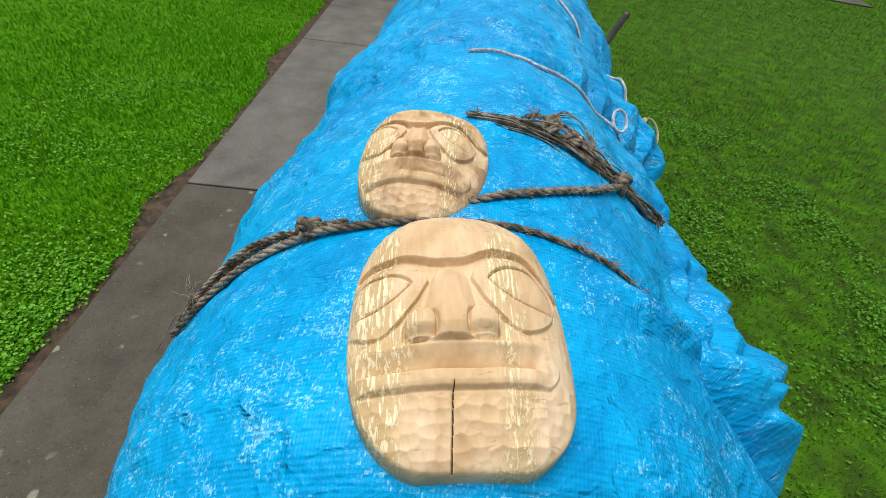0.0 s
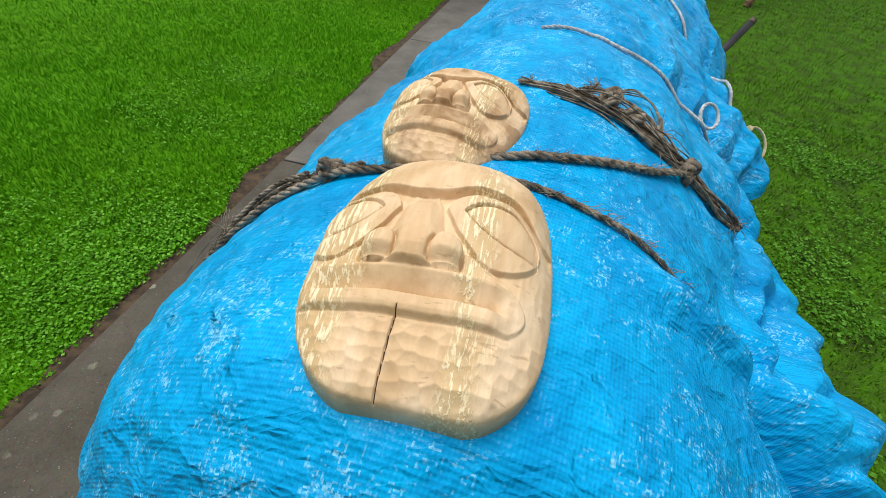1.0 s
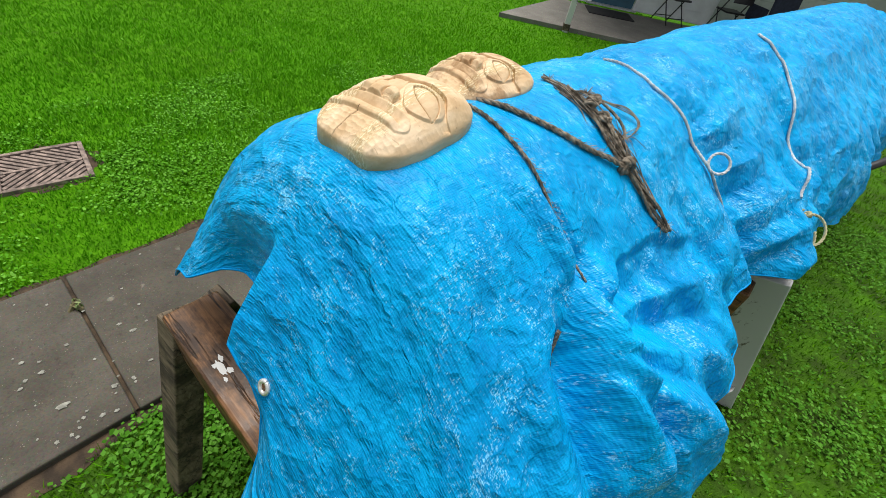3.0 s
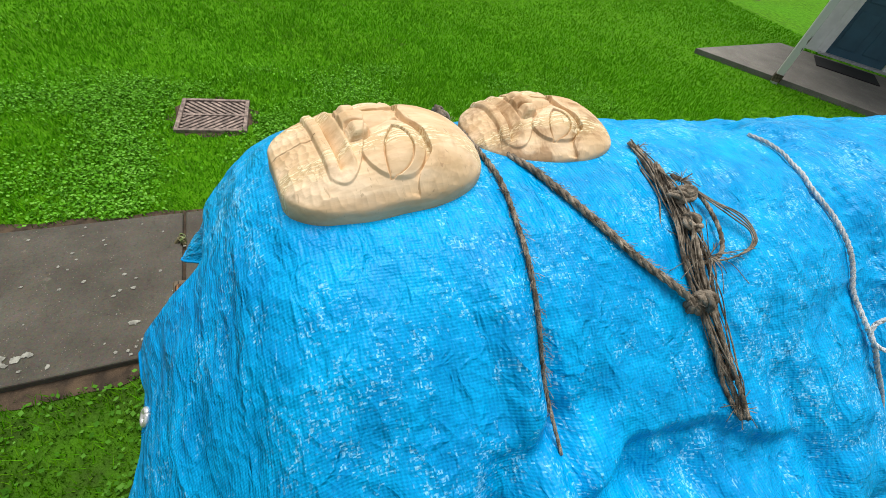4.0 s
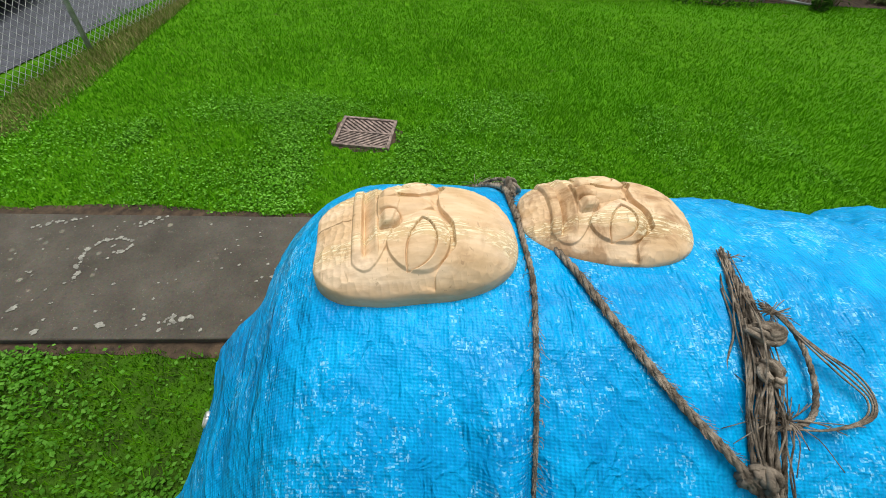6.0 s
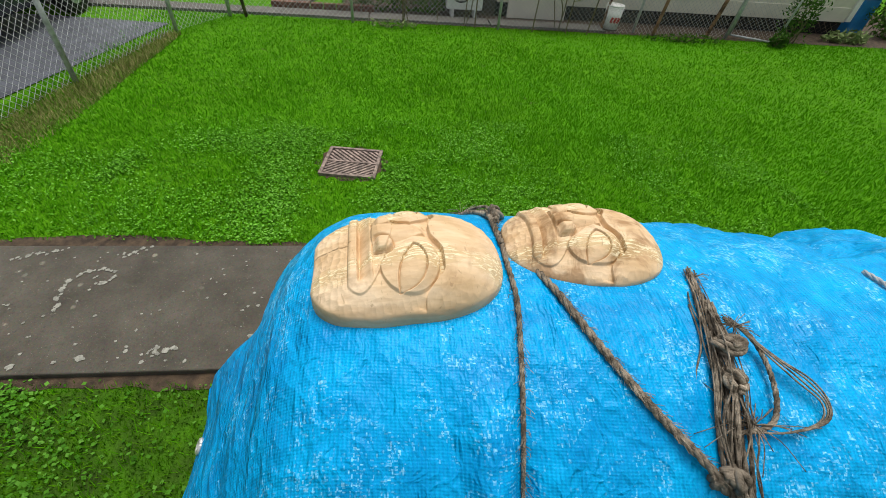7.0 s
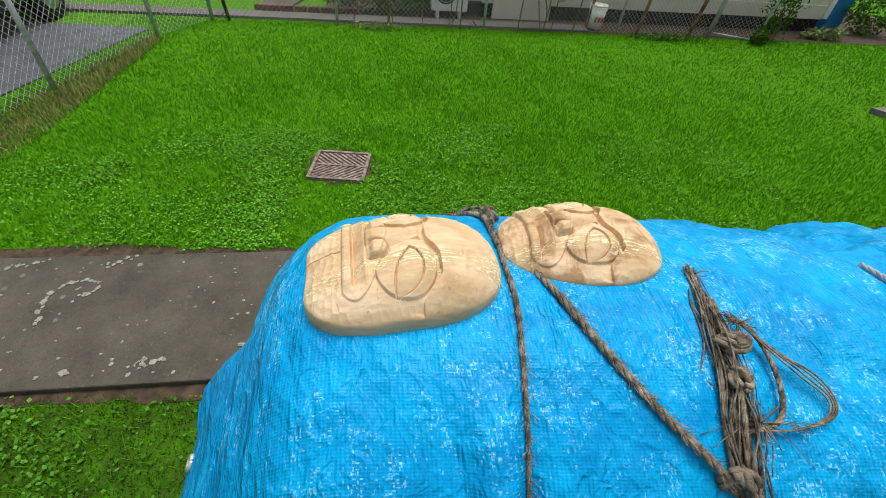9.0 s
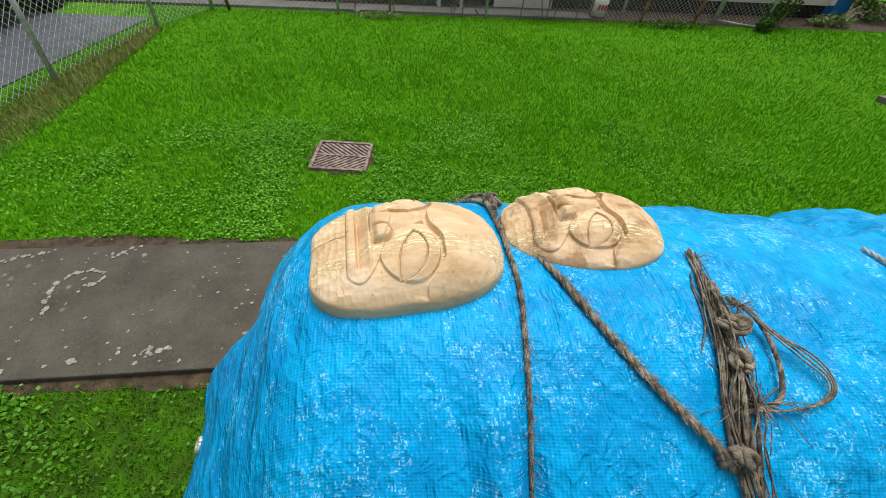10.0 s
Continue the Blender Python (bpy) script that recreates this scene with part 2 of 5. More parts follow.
M_LICHEN = plain("pale_lichen", (0.25, 0.25, 0.21), 0.9, 0, 0.3, 40, 0.4)
M_TIMBER = timber_material("wet_brown_timber", (0.10, 0.046, 0.020), (0.30, 0.145, 0.055), 0.45)
M_TIMBER_GREY = timber_material("grey_weathered_timber", (0.10, 0.075, 0.045), (0.20, 0.155, 0.10))
M_STAKE = timber_material("light_brown_stake", (0.22, 0.12, 0.06), (0.36, 0.22, 0.12))
M_WHITE_WORN = worn_paint("worn_white_paint", (0.62, 0.62, 0.60), (0.12, 0.10, 0.075), 0.60)
M_WHITE = plain("white_paint", (0.74, 0.74, 0.72), 0.5, 0, 0.08, 5, 0.05)
M_IRON = plain("rusty_cast_iron", (0.23, 0.175, 0.145), 0.8, 0.1, 0.45, 30, 0.5)
M_BLACK = plain("black_shade_and_rubber", (0.008, 0.008, 0.008), 0.9, 0, 0.2, 9, 0.1)
M_GALV = plain("galvanised_steel", (0.46, 0.47, 0.47), 0.5, 0.25, 0.2, 20, 0.1)
M_STEEL_DARK = plain("black_steel", (0.020, 0.020, 0.022), 0.45, 0.2, 0.3, 12, 0.1)
M_BRASS = plain("grommet_metal", (0.78, 0.78, 0.74), 0.3, 0.7, 0.1, 40, 0.05)
M_ASPHALT = plain("wet_asphalt", (0.075, 0.082, 0.098), 0.5, 0, 0.25, 5, 0.5)
M_DOOR = plain("teal_door_paint", (0.035, 0.105, 0.150), 0.5, 0, 0.1, 6, 0.05)
M_SIDING = plain("white_siding", (0.78, 0.80, 0.79), 0.55, 0, 0.06, 4, 0.05)
M_SIDING_GREEN = plain("pale_green_siding", (0.48, 0.55, 0.47), 0.6, 0, 0.1, 4, 0.05)
M_SIDING_BEIGE = plain("beige_siding", (0.72, 0.67, 0.58), 0.6, 0, 0.06, 4, 0.05)
M_PLASTIC_BLACK = plain("black_plastic", (0.018, 0.018, 0.020), 0.4, 0, 0.2, 10, 0.05)
M_NAVY = plain("navy_fabric", (0.018, 0.024, 0.045), 0.85, 0, 0.25, 20, 0.2)
M_PLASTIC_WHITE = plain("white_plastic", (0.78, 0.78, 0.76), 0.35, 0, 0.05, 6, 0.03)
M_RED = plain("red_print", (0.45, 0.02, 0.02), 0.5, 0, 0.1, 9, 0.02)
M_BLUE_BIN = plain("blue_plastic", (0.01, 0.17, 0.46), 0.4, 0, 0.1, 6, 0.05)
M_LEAF = leaf_material("broad_leaves", (0.030, 0.085, 0.012), (0.060, 0.150, 0.020), (0.120, 0.220, 0.030))
M_LEAF_PALE = leaf_material("pale_leaves", (0.12, 0.20, 0.06), (0.24, 0.31, 0.12), (0.34, 0.38, 0.20))
M_LEAF_YELLOW = leaf_material("yellowing_leaves", (0.10, 0.19, 0.02), (0.24, 0.26, 0.03), (0.42, 0.33, 0.05))
M_STEM = plain("green_brown_stems", (0.15, 0.13, 0.06), 0.8, 0, 0.3, 20, 0.2)
M_CAR = plain("dark_car_paint", (0.020, 0.024, 0.034), 0.25, 0.1, 0.2, 3, 0.02)
M_RUBBER = plain("black_rubber", (0.015, 0.015, 0.015), 0.85, 0, 0.3, 30, 0.3)
M_BRICK = plain("dark_red_block", (0.14, 0.065, 0.045), 0.9, 0, 0.35, 12, 0.4)


# ---- mesh helpers ----
def mesh_object(name, verts, faces, material, parent=None, label="", smooth=False):
    me = bpy.data.meshes.new(name)
    me.from_pydata([tuple(v) for v in verts], [], faces)
    me.materials.append(material)
    if smooth:
        me.polygons.foreach_set("use_smooth", [True] * len(me.polygons))
    me.update()
    ob = new(name, me)
    if parent is not None:
        ob.parent = parent
    if label:
        ob["label"] = label
    return ob


def part(name, bm, material, parent=None, label="", smooth=False):
    me = bpy.data.meshes.new(name)
    bm.to_mesh(me)
    bm.free()
    me.materials.append(material)
    if smooth:
        me.polygons.foreach_set("use_smooth", [True] * len(me.polygons))
    ob = new(name, me)
    if parent is not None:
        ob.parent = parent
    if label:
        ob["label"] = label
    return ob


def block(size, m=None, bevel=0.0, segments=2, bm=None):
    """A box of that size round the origin, moved by m, with rounded edges."""
    out = bm or bmesh.new()
    made = bmesh.ops.create_cube(out, size=1.0, matrix=(m or Matrix()) @ Matrix.Diagonal((*size, 1)))
    if bevel:
        edges = list({e for v in made["verts"] for e in v.link_edges})
        bmesh.ops.bevel(out, geom=edges, offset=bevel, segments=segments, affect="EDGES", profile=0.5)
    return out


def bar(a, b, w, d, bevel=0.004, bm=None, up=(0, 0, 1)):
    """A squared bar from a to b, w wide and d deep."""
    a, b = Vector(a), Vector(b)
    z = (b - a).normalized()
    x = z.cross(Vector(up))
    x = x.normalized() if x.length > 1e-4 else Vector((1, 0, 0))
    y = z.cross(x)
    m = Matrix((x, y, z)).transposed().to_4x4()
    m.translation = (a + b) / 2
    return block((w, d, (b - a).length), m, bevel, 2, bm)


def rod(a, b, r, sides=12, bm=None, r2=None):
    out = bm or bmesh.new()
    a, b = Vector(a), Vector(b)
    m = (b - a).to_track_quat("Z", "Y").to_matrix().to_4x4()
    m.translation = (a + b) / 2
    bmesh.ops.create_cone(out, cap_ends=True, segments=sides, radius1=r, radius2=r if r2 is None else r2, depth=(b - a).length, matrix=m)
    return out


def frames_along(p):
    """Tangent, normal and binormal at each point of a line."""
    t = np.gradient(p, axis=0)
    t /= np.linalg.norm(t, axis=1)[:, None] + 1e-9
    n = np.zeros_like(p)
    ref = np.array([0.0, 0.0, 1.0]) if abs(t[0, 2]) < 0.9 else np.array([1.0, 0.0, 0.0])
    cur = np.cross(t[0], ref)
    for i in range(len(p)):
        cur = cur - t[i] * np.dot(cur, t[i])
        cur /= np.linalg.norm(cur) + 1e-9
        n[i] = cur
    return t, n, np.cross(t, n)


def smooth_line(points, step):
    """A Catmull-Rom line through the points, cut into even steps."""
    p = np.array(points, float)
    q = np.vstack([2 * p[0] - p[1], p, 2 * p[-1] - p[-2]])
    out = []
    for i in range(1, len(q) - 2):
        k = max(2, int(np.linalg.norm(q[i + 1] - q[i]) / step))
        for s in np.linspace(0, 1, k, endpoint=False):
            a, b, c, d = q[i - 1], q[i], q[i + 1], q[i + 2]
            out.append(0.5 * (2 * b + (c - a) * s + (2 * a - 5 * b + 4 * c - d) * s * s + (3 * b - a - 3 * c + d) * s ** 3))
    out.append(p[-1])
    return np.array(out)


def tube(p, r, sides=6):
    """Verts and faces of a tube; r is one radius or one for each point."""
    t, n, b = frames_along(p)
    r = np.broadcast_to(np.asarray(r, float), (len(p),))
    a = np.linspace(0, 2 * np.pi, sides, endpoint=False)
    v = p[:, None, :] + r[:, None, None] * (np.cos(a)[None, :, None] * n[:, None, :] + np.sin(a)[None, :, None] * b[:, None, :])
    f = []
    for i in range(len(p) - 1):
        for j in range(sides):
            k = (j + 1) % sides
            f.append((i * sides + j, i * sides + k, (i + 1) * sides + k, (i + 1) * sides + j))
    f.append(tuple(range(sides))[::-1])
    f.append(tuple(range((len(p) - 1) * sides, len(p) * sides)))
    return v.reshape(-1, 3), f


def join(pieces):
    verts, faces, k = [], [], 0
    for v, f in pieces:
        verts.append(np.asarray(v))
        faces += [tuple(i + k for i in face) for face in f]
        k += len(v)
    return np.vstack(verts), faces


def laid_rope(points, r, twist=5.5, strands=3, step=0.006, taper=None, sides=6):
    """A twisted rope of some strands along a line."""
    p = smooth_line(points, step)
    t, n, b = frames_along(p)
    s = np.concatenate([[0], np.cumsum(np.linalg.norm(np.diff(p, axis=0), axis=1))])
    rr = r * (np.ones(len(p)) if taper is None else np.interp(s / s[-1], [0, 1], taper))
    out = []
    for k in range(strands):
        a = 2 * np.pi * (s / (twist * r) / 1.6 + k / strands)
        q = p + 0.52 * rr[:, None] * (np.cos(a)[:, None] * n + np.sin(a)[:, None] * b)
        out.append(tube(q, rr * 0.56, sides))
    return out


LAT = np.random.RandomState(7).rand(8, 128, 128)


def vnoise(x, y, k=0):
    """Smooth value noise from 0 to 1."""
    g = LAT[k % 8]
    xi, yi = np.floor(x).astype(int), np.floor(y).astype(int)
    fx, fy = x - xi, y - yi
    fx, fy = fx * fx * (3 - 2 * fx), fy * fy * (3 - 2 * fy)
    x0, x1, y0, y1 = xi % 128, (xi + 1) % 128, yi % 128, (yi + 1) % 128
    return (g[x0, y0] * (1 - fx) + g[x1, y0] * fx) * (1 - fy) + (g[x0, y1] * (1 - fx) + g[x1, y1] * fx) * fy


def ridge(x, y, k=0):
    return 1 - np.abs(2 * vnoise(x, y, k) - 1)


def sstep(a, b, x):
    t = np.clip((x - a) / (b - a), 0, 1)
    return t * t * (3 - 2 * t)


def scallop(x, y):
    """Shallow dishes that meet in crisp ridges, as a gouge leaves them."""
    xi, yi = np.floor(x).astype(int), np.floor(y).astype(int)
    best = np.full(x.shape, 9.0)
    for i in (-1, 0, 1):
        for j in (-1, 0, 1):
            a, b = (xi + i) % 128, (yi + j) % 128
            sx, sy = xi + i + 0.15 + 0.7 * LAT[1][a, b], yi + j + 0.15 + 0.7 * LAT[2][a, b]
            best = np.minimum(best, (x - sx) ** 2 + (y - sy) ** 2 + 0.25 * LAT[3][a, b])
    return best - 0.35


# ---- ground ----
ground = mesh_object("ground", *(lambda n: ([(x, y, 0) for x in np.linspace(-70, 70, n) for y in np.linspace(-60, 80, n)], [(i * n + j, (i + 1) * n + j, (i + 1) * n + j + 1, i * n + j + 1) for i in range(n - 1) for j in range(n - 1)]))(8), M_LAWN)
tagged(ground, "bright green mown lawn with clover and bare patches", "lawn", kind="structure")

# the concrete path of long slabs beside the log
pavement = tagged(new("pavement"), "grey concrete garden path of long worn slabs with lichen", "path", kind="structure")
SLABS = ((-5.2, -2.75), (-2.74, -0.10), (-0.085, 2.475), (2.49, 5.3), (5.31, 8.1), (8.11, 11.0))
for i, (a, b) in enumerate(SLABS):
    bm = bmesh.new()
    left = -1.295
    block((0.91, b - a, 0.12), pose(left + 0.455, (a + b) / 2, -0.02), 0.008, 2, bm)
    part("slab", bm, M_AGG if i >= 3 else M_CONC, pavement)
    part("joint", block((0.88, 0.04, 0.02), pose(left + 0.455, b + 0.007, 0.012)), M_SOIL, pavement, "dark soil in the joint")


# ---- tarpaulin over the log ----
CREST = 1.476
ROLL, U0, SLOPE = 0.17, 0.44, radians(57)
# the sheet's slope across the log: a steady curve to the left, a tent and then a fall to the right
VT = np.linspace(0, 2.2, 441)
ANG_R = np.interp(VT, [0, 0.31, 0.62, 0.95, 2.2], [0.02, 0.73, 0.75, 1.38, 1.45])
ANG_L = np.interp(VT, [0, 0.20, 0.47, 0.80, 2.2], [0.0, 0.42, 0.84, 1.46, 1.50])
DV = VT[1] - VT[0]
XR, ZR = np.concatenate([[0], np.cumsum(np.cos(ANG_R[:-1]) * DV)]), np.concatenate([[0], np.cumsum(np.sin(ANG_R[:-1]) * DV)])
XL, ZL = np.concatenate([[0], np.cumsum(np.cos(ANG_L[:-1]) * DV)]), np.concatenate([[0], np.cumsum(np.sin(ANG_L[:-1]) * DV)])


def axis_x(y):
    return 0.38 + 0.085 * (y - 0.7)


def right_reach(u):
    return np.interp(u, [-1.2, 0.3, 0.63, 0.83, 0.95, 1.10, 1.30, 1.45, 1.63, 1.90, 2.40, 3.0, 6.0], [1.20, 1.20, 1.15, 0.99, 0.86, 0.77, 0.72, 0.79, 0.85, 0.90, 1.0, 1.05, 1.1])


def left_reach(u):
    return np.interp(u, [-0.3, 0.3, 0.9, 1.4, 2.0, 6.0], [0.59, 0.68, 0.86, 0.95, 0.95, 1.0])


def front_reach(s):
    """How far the sheet hangs past the roll at the end, for s from the left hem (-1) to the right one (1)."""
    return np.interp(s, [-1.0, -0.75, -0.45, -0.22, -0.05, -0.01, 0.02, 0.06, 0.09, 0.13, 0.2, 0.4, 1.0], [0.44, 0.46, 0.51, 0.55, 0.55, 0.52, 0.54, 0.57, 0.62, 0.86, 1.10, 1.2, 1.15])


def tarp_point(u, v):
    """Place of the sheet: u runs along the log, v across it from the crest."""
    e = np.maximum(U0 - u, 0)
    phi = np.minimum(e / ROLL, SLOPE)
    over = np.maximum(e - ROLL * SLOPE, 0)
    steep = np.maximum(over - 0.33, 0) * (1 - sstep(0.06, 0.22, v))
    y = np.where(u > U0, u, U0 - ROLL * np.sin(phi) - (over - steep) * math.cos(SLOPE) - 0.12 * steep)
    drop = ROLL * (1 - np.cos(phi)) + (over - steep) * math.sin(SLOPE) + steep
    av = np.abs(v)
    tc = np.where(v > 0, np.interp(av, VT, ANG_R), -np.interp(av, VT, ANG_L))
    x = np.where(v > 0, np.interp(av, VT, XR), -np.interp(av, VT, XL))
    z = -np.where(v > 0, np.interp(av, VT, ZR), np.interp(av, VT, ZL))
    # the front corner closes inwards
    x = np.where(v < 0, x * (1 - 0.13 * sstep(0.60, 0.25, u)), x)
    x = x * (1 - 0.10 * np.clip(drop, 0, 0.9))
    drop = drop * (1 - 0.25 * sstep(0.3, 0.9, np.abs(v)))
    cx = axis_x(np.maximum(y, 0.3))
    # valleys pressed in by the lashings, swells between them
    side = sstep(0.0, 0.5, np.abs(v))
    cord = u - 1.37 - 0.30 * np.maximum(v - 0.55, 0)
    press = 0.066 * np.where(cord > 0, np.exp(-(cord / 0.12) ** 2), np.exp(-(cord / 0.055) ** 2)) * (0.5 + 0.5 * side)
    # gathers drawn together by the cord
    gather = np.abs((v * 7.5 + 0.8 * cord + 0.5 * vnoise(u * 5, v * 5, 4)) % 1.0 - 0.5) * 2 - 0.5
    press += 0.030 * gather * sstep(0.02, 0.10, cord) * sstep(0.40, 0.15, cord) * sstep(0.10, 0.32, v)
    press += 0.035 * np.exp(-((u - 2.05) / 0.08) ** 2) * (0.3 + side)
    press += 0.026 * np.exp(-((u - 0.655) / 0.015) ** 2) * sstep(0.16, 0.34, v)
    press -= 0.022 * np.exp(-((u - 0.612) / 0.026) ** 2) * sstep(0.12, 0.24, v) * sstep(0.70, 0.45, v)
    press -= 0.022 * np.exp(-((u - 1.08) / 0.10) ** 2) * sstep(0.35, 0.7, v)
    # a deep valley from beside the masks down to the pinch where the sheet is drawn in
    t = u - np.interp(v, [0.34, 0.41, 0.50, 0.62, 1.0], [0.70, 0.61, 0.54, 0.51, 0.47])
    press += np.where(t > 0, np.exp(-(t / 0.030) ** 2), np.exp(-(t / 0.055) ** 2)) * (0.030 * sstep(0.34, 0.42, v) + 0.060 * sstep(0.44, 0.54, v))
    press -= 0.030 * np.exp(-((t - 0.10) / 0.055) ** 2) * sstep(0.36, 0.46, v) * sstep(0.75, 0.55, v)
    # the side bellies out low down, and again under the far cord
    press -= 0.050 * np.exp(-((u - 0.73) / 0.13) ** 2) * sstep(0.55, 0.80, v)
    press -= 0.062 * np.exp(-((u - 1.76) / 0.14) ** 2) * sstep(0.45, 0.75, v)
    press -= 0.02 * np.exp(-((u - 2.6) / 0.4) ** 2)
    # the flap tucked back beside the hanging end, and the flare low on the other side
    tuck = 0.13 * sstep(0.22, 0.5, e) * sstep(-0.40, -0.20, v) * (1 - sstep(-0.030, 0.0, v))
    y = y + tuck
    # folds that run down the hanging sides, wider low down
    amp = sstep(0.30, 0.95, np.abs(v))
    f = np.where(v > 0, ridge(u * 3.6 + 0.8 * v, v * 0.9 + 3, 1) - 0.5 + 0.45 * (ridge(u * 8 - 1.2 * v, v * 1.8, 2) - 0.5), vnoise(u * 3.0, v * 1.0, 3) - 0.5)
    press -= 0.075 * amp * f * sstep(0.15, 0.6, u)
    for k, (u0, lean, wid, dep) in enumerate(((0.40, -0.30, 0.035, 0.030), (0.78, 0.35, 0.030, 0.040), (0.86, 0.55, 0.025, 0.030), (1.10, 0.25, 0.030, 0.045), (1.50, -0.20, 0.035, 0.040), (1.80, 0.10, 0.040, 0.040), (2.25, -0.15, 0.05, 0.045))):
        t = u - u0 - lean * (v - 0.5)
        cut = np.where(t > 0, np.exp(-(t / wid) ** 2), np.exp(-(t / (wid * 3)) ** 2))
        press += 1.0 * dep * (cut - 0.10) * sstep(0.28, 0.60, v) * (0.6 + 0.6 * vnoise(v * 3, u * 0 + k * 1.7, k))
    # folds down the hanging end
    fe = sstep(0.15, 0.6, e)
    press -= 0.07 * fe * (ridge(v * 4.2 + 0.7 * e + 0.35, e * 1.3, 4) - 0.5)
    # crumples over all
    far = sstep(0.75, 1.1, u)
    c = ridge(u * 8 + 1.5 * vnoise(u * 4, v * 4, 5), v * 7 + 1.5 * vnoise(u * 4 + 9, v * 4, 6), 5) - 0.6
    c2 = ridge(u * 21 + vnoise(u * 9, v * 9, 7), v * 17, 6) - 0.6 + 0.7 * (ridge(u * 34 + 11, v * 26 + 3 * vnoise(u * 12, v * 12, 2), 3) - 0.6)
    calm = np.exp(-(((u - 0.65) / 0.4) ** 2 + (v / 0.35) ** 2))
    press -= (0.006 + 0.010 * far + 0.006 * amp) * c * (1 - 0.85 * calm) + (0.0018 + 0.0018 * far + 0.002 * amp) * c2 * (1 - 0.7 * calm)
    # sharp facets of the stiff sheet, longest across the log
    bend = 0.05 * (vnoise(u * 7, v * 7, 1) - 0.5)
    f1 = scallop((u + 0.45 * v + bend + 6) * 15, (v - 0.3 * u + 9) * 6.5)
    f2 = scallop((u - 0.25 * v + bend + 6) * 34, (v + 0.25 * u + 9) * 17)
    f3 = scallop((u + 0.2 * v + 6) * 6.0, (v - 0.4 * u + 9) * 4.0)
    press += ((0.009 + 0.012 * far + 0.009 * amp) * f1 + (0.0020 + 0.0018 * far + 0.002 * amp) * f2) * (1 - 0.9 * calm) + (0.010 * far + 0.004 * amp) * f3 * (1 - calm)
    # the tent over the side breaks off in an overhang, and folds fan out below from the pinch
    brink = 0.43 + 0.05 * (vnoise(u * 9, u * 0 + 2, 6) - 0.5) + 0.25 * np.maximum(u - 0.90, 0)
    tent = sstep(0.63, 0.70, u) * sstep(1.15, 1.00, u)
    press += tent * (0.024 * sstep(brink, brink + 0.035, v) - 0.042 * sstep(brink + 0.10, brink + 0.40, v))
    du, dv = u - 0.54, v - 0.50
    dist = np.sqrt(du ** 2 + dv ** 2)
    fan = np.arctan2(du, dv + 0.02)
    pleat = 1 - 2 * np.abs((fan * 2.7 + 0.3 + 0.25 * vnoise(dist * 6, fan * 2, 3)) % 1.0 - 0.5)
    press += 0.042 * (pleat - 0.45) * sstep(0.03, 0.20, dist) * sstep(0.70, 0.35, dist) * sstep(-0.04, 0.06, dv) * sstep(-0.30, 0.05, fan)
    # the sheet billows out over the path beyond the masks
    press -= (0.022 * np.exp(-((u - 1.02) / 0.11) ** 2) + 0.035 * np.exp(-((u - 1.75) / 0.2) ** 2)) * sstep(-0.28, -0.60, v)
    nx, nz = np.sin(tc), np.cos(tc)
    ny = np.where(u < U0, -np.sin(phi), 0)
    k = np.sqrt(nx ** 2 + (nz * np.cos(phi)) ** 2 + ny ** 2)
    return np.stack([cx + x - press * nx / k, y - press * ny / k, CREST + z - drop - press * nz * np.cos(phi) / k], axis=-1)


def tarp_sheet():
    nu, nv = 620, 460
    g = np.linspace(0, 1, nu)
    s = np.linspace(-1, 1, nv)
    gg, ss = np.meshgrid(g, s, indexing="ij")
    start = U0 - ROLL * SLOPE - (front_reach(ss) - 0.22)
    far_end = 5.4
    # finer steps near the end that the camera sees closest
    warp = 0.42 * gg + 0.58 * gg ** 2.1
    u = start + (far_end - start) * warp
    v = np.where(ss > 0, ss * right_reach(u), ss * left_reach(u))
    p = tarp_point(u, v)
    idx = np.arange(nu * nv).reshape(nu, nv)
    f = np.stack([idx[:-1, :-1], idx[1:, :-1], idx[1:, 1:], idx[:-1, 1:]], axis=-1).reshape(-1, 4)
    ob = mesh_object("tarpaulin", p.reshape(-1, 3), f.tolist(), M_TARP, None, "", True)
    uvl = ob.data.uv_layers.new(name="sheet")
    loops = np.empty(len(ob.data.loops), dtype=np.int32)
    ob.data.loops.foreach_get("vertex_index", loops)
    uvs = np.stack([u.ravel(), v.ravel()], axis=-1)[loops]
    uvl.data.foreach_set("uv", uvs.astype(np.float32).ravel())
    # rolled hems round the open edges
    for line in (p[0, :, :], p[:, 0, :], p[:, -1, :]):
        hv, hf = tube(line[::2], 0.0028, 5)
        mesh_object("hem", hv, hf, M_TARP, ob, "", True)
    return ob


tarp = tagged(tarp_sheet(), "bright blue woven plastic tarpaulin, creased and scuffed, roped over the log", "tarpaulin")


def on_tarp(x, y, lift=0.0):
    """The point of the sheet above (x, y) on its upper side."""
    v = 1.15 * (x - axis_x(max(y, 0.3)))
    u = y
    for _ in range(30):
        q = tarp_point(np.array([u]), np.array([v]))[0]
        u += (y - q[1]) * 0.9
        v += (x - q[0]) * 0.8
    q = tarp_point(np.array([u]), np.array([v]))[0]
    e = 0.01
    a = tarp_point(np.array([u + e]), np.array([v]))[0] - tarp_point(np.array([u - e]), np.array([v]))[0]
    b = tarp_point(np.array([u]), np.array([v + e]))[0] - tarp_point(np.array([u]), np.array([v - e]))[0]
    n = np.cross(b, a)
    n /= np.linalg.norm(n)
    return q + n * lift if n[2] > 0 else q - n * lift


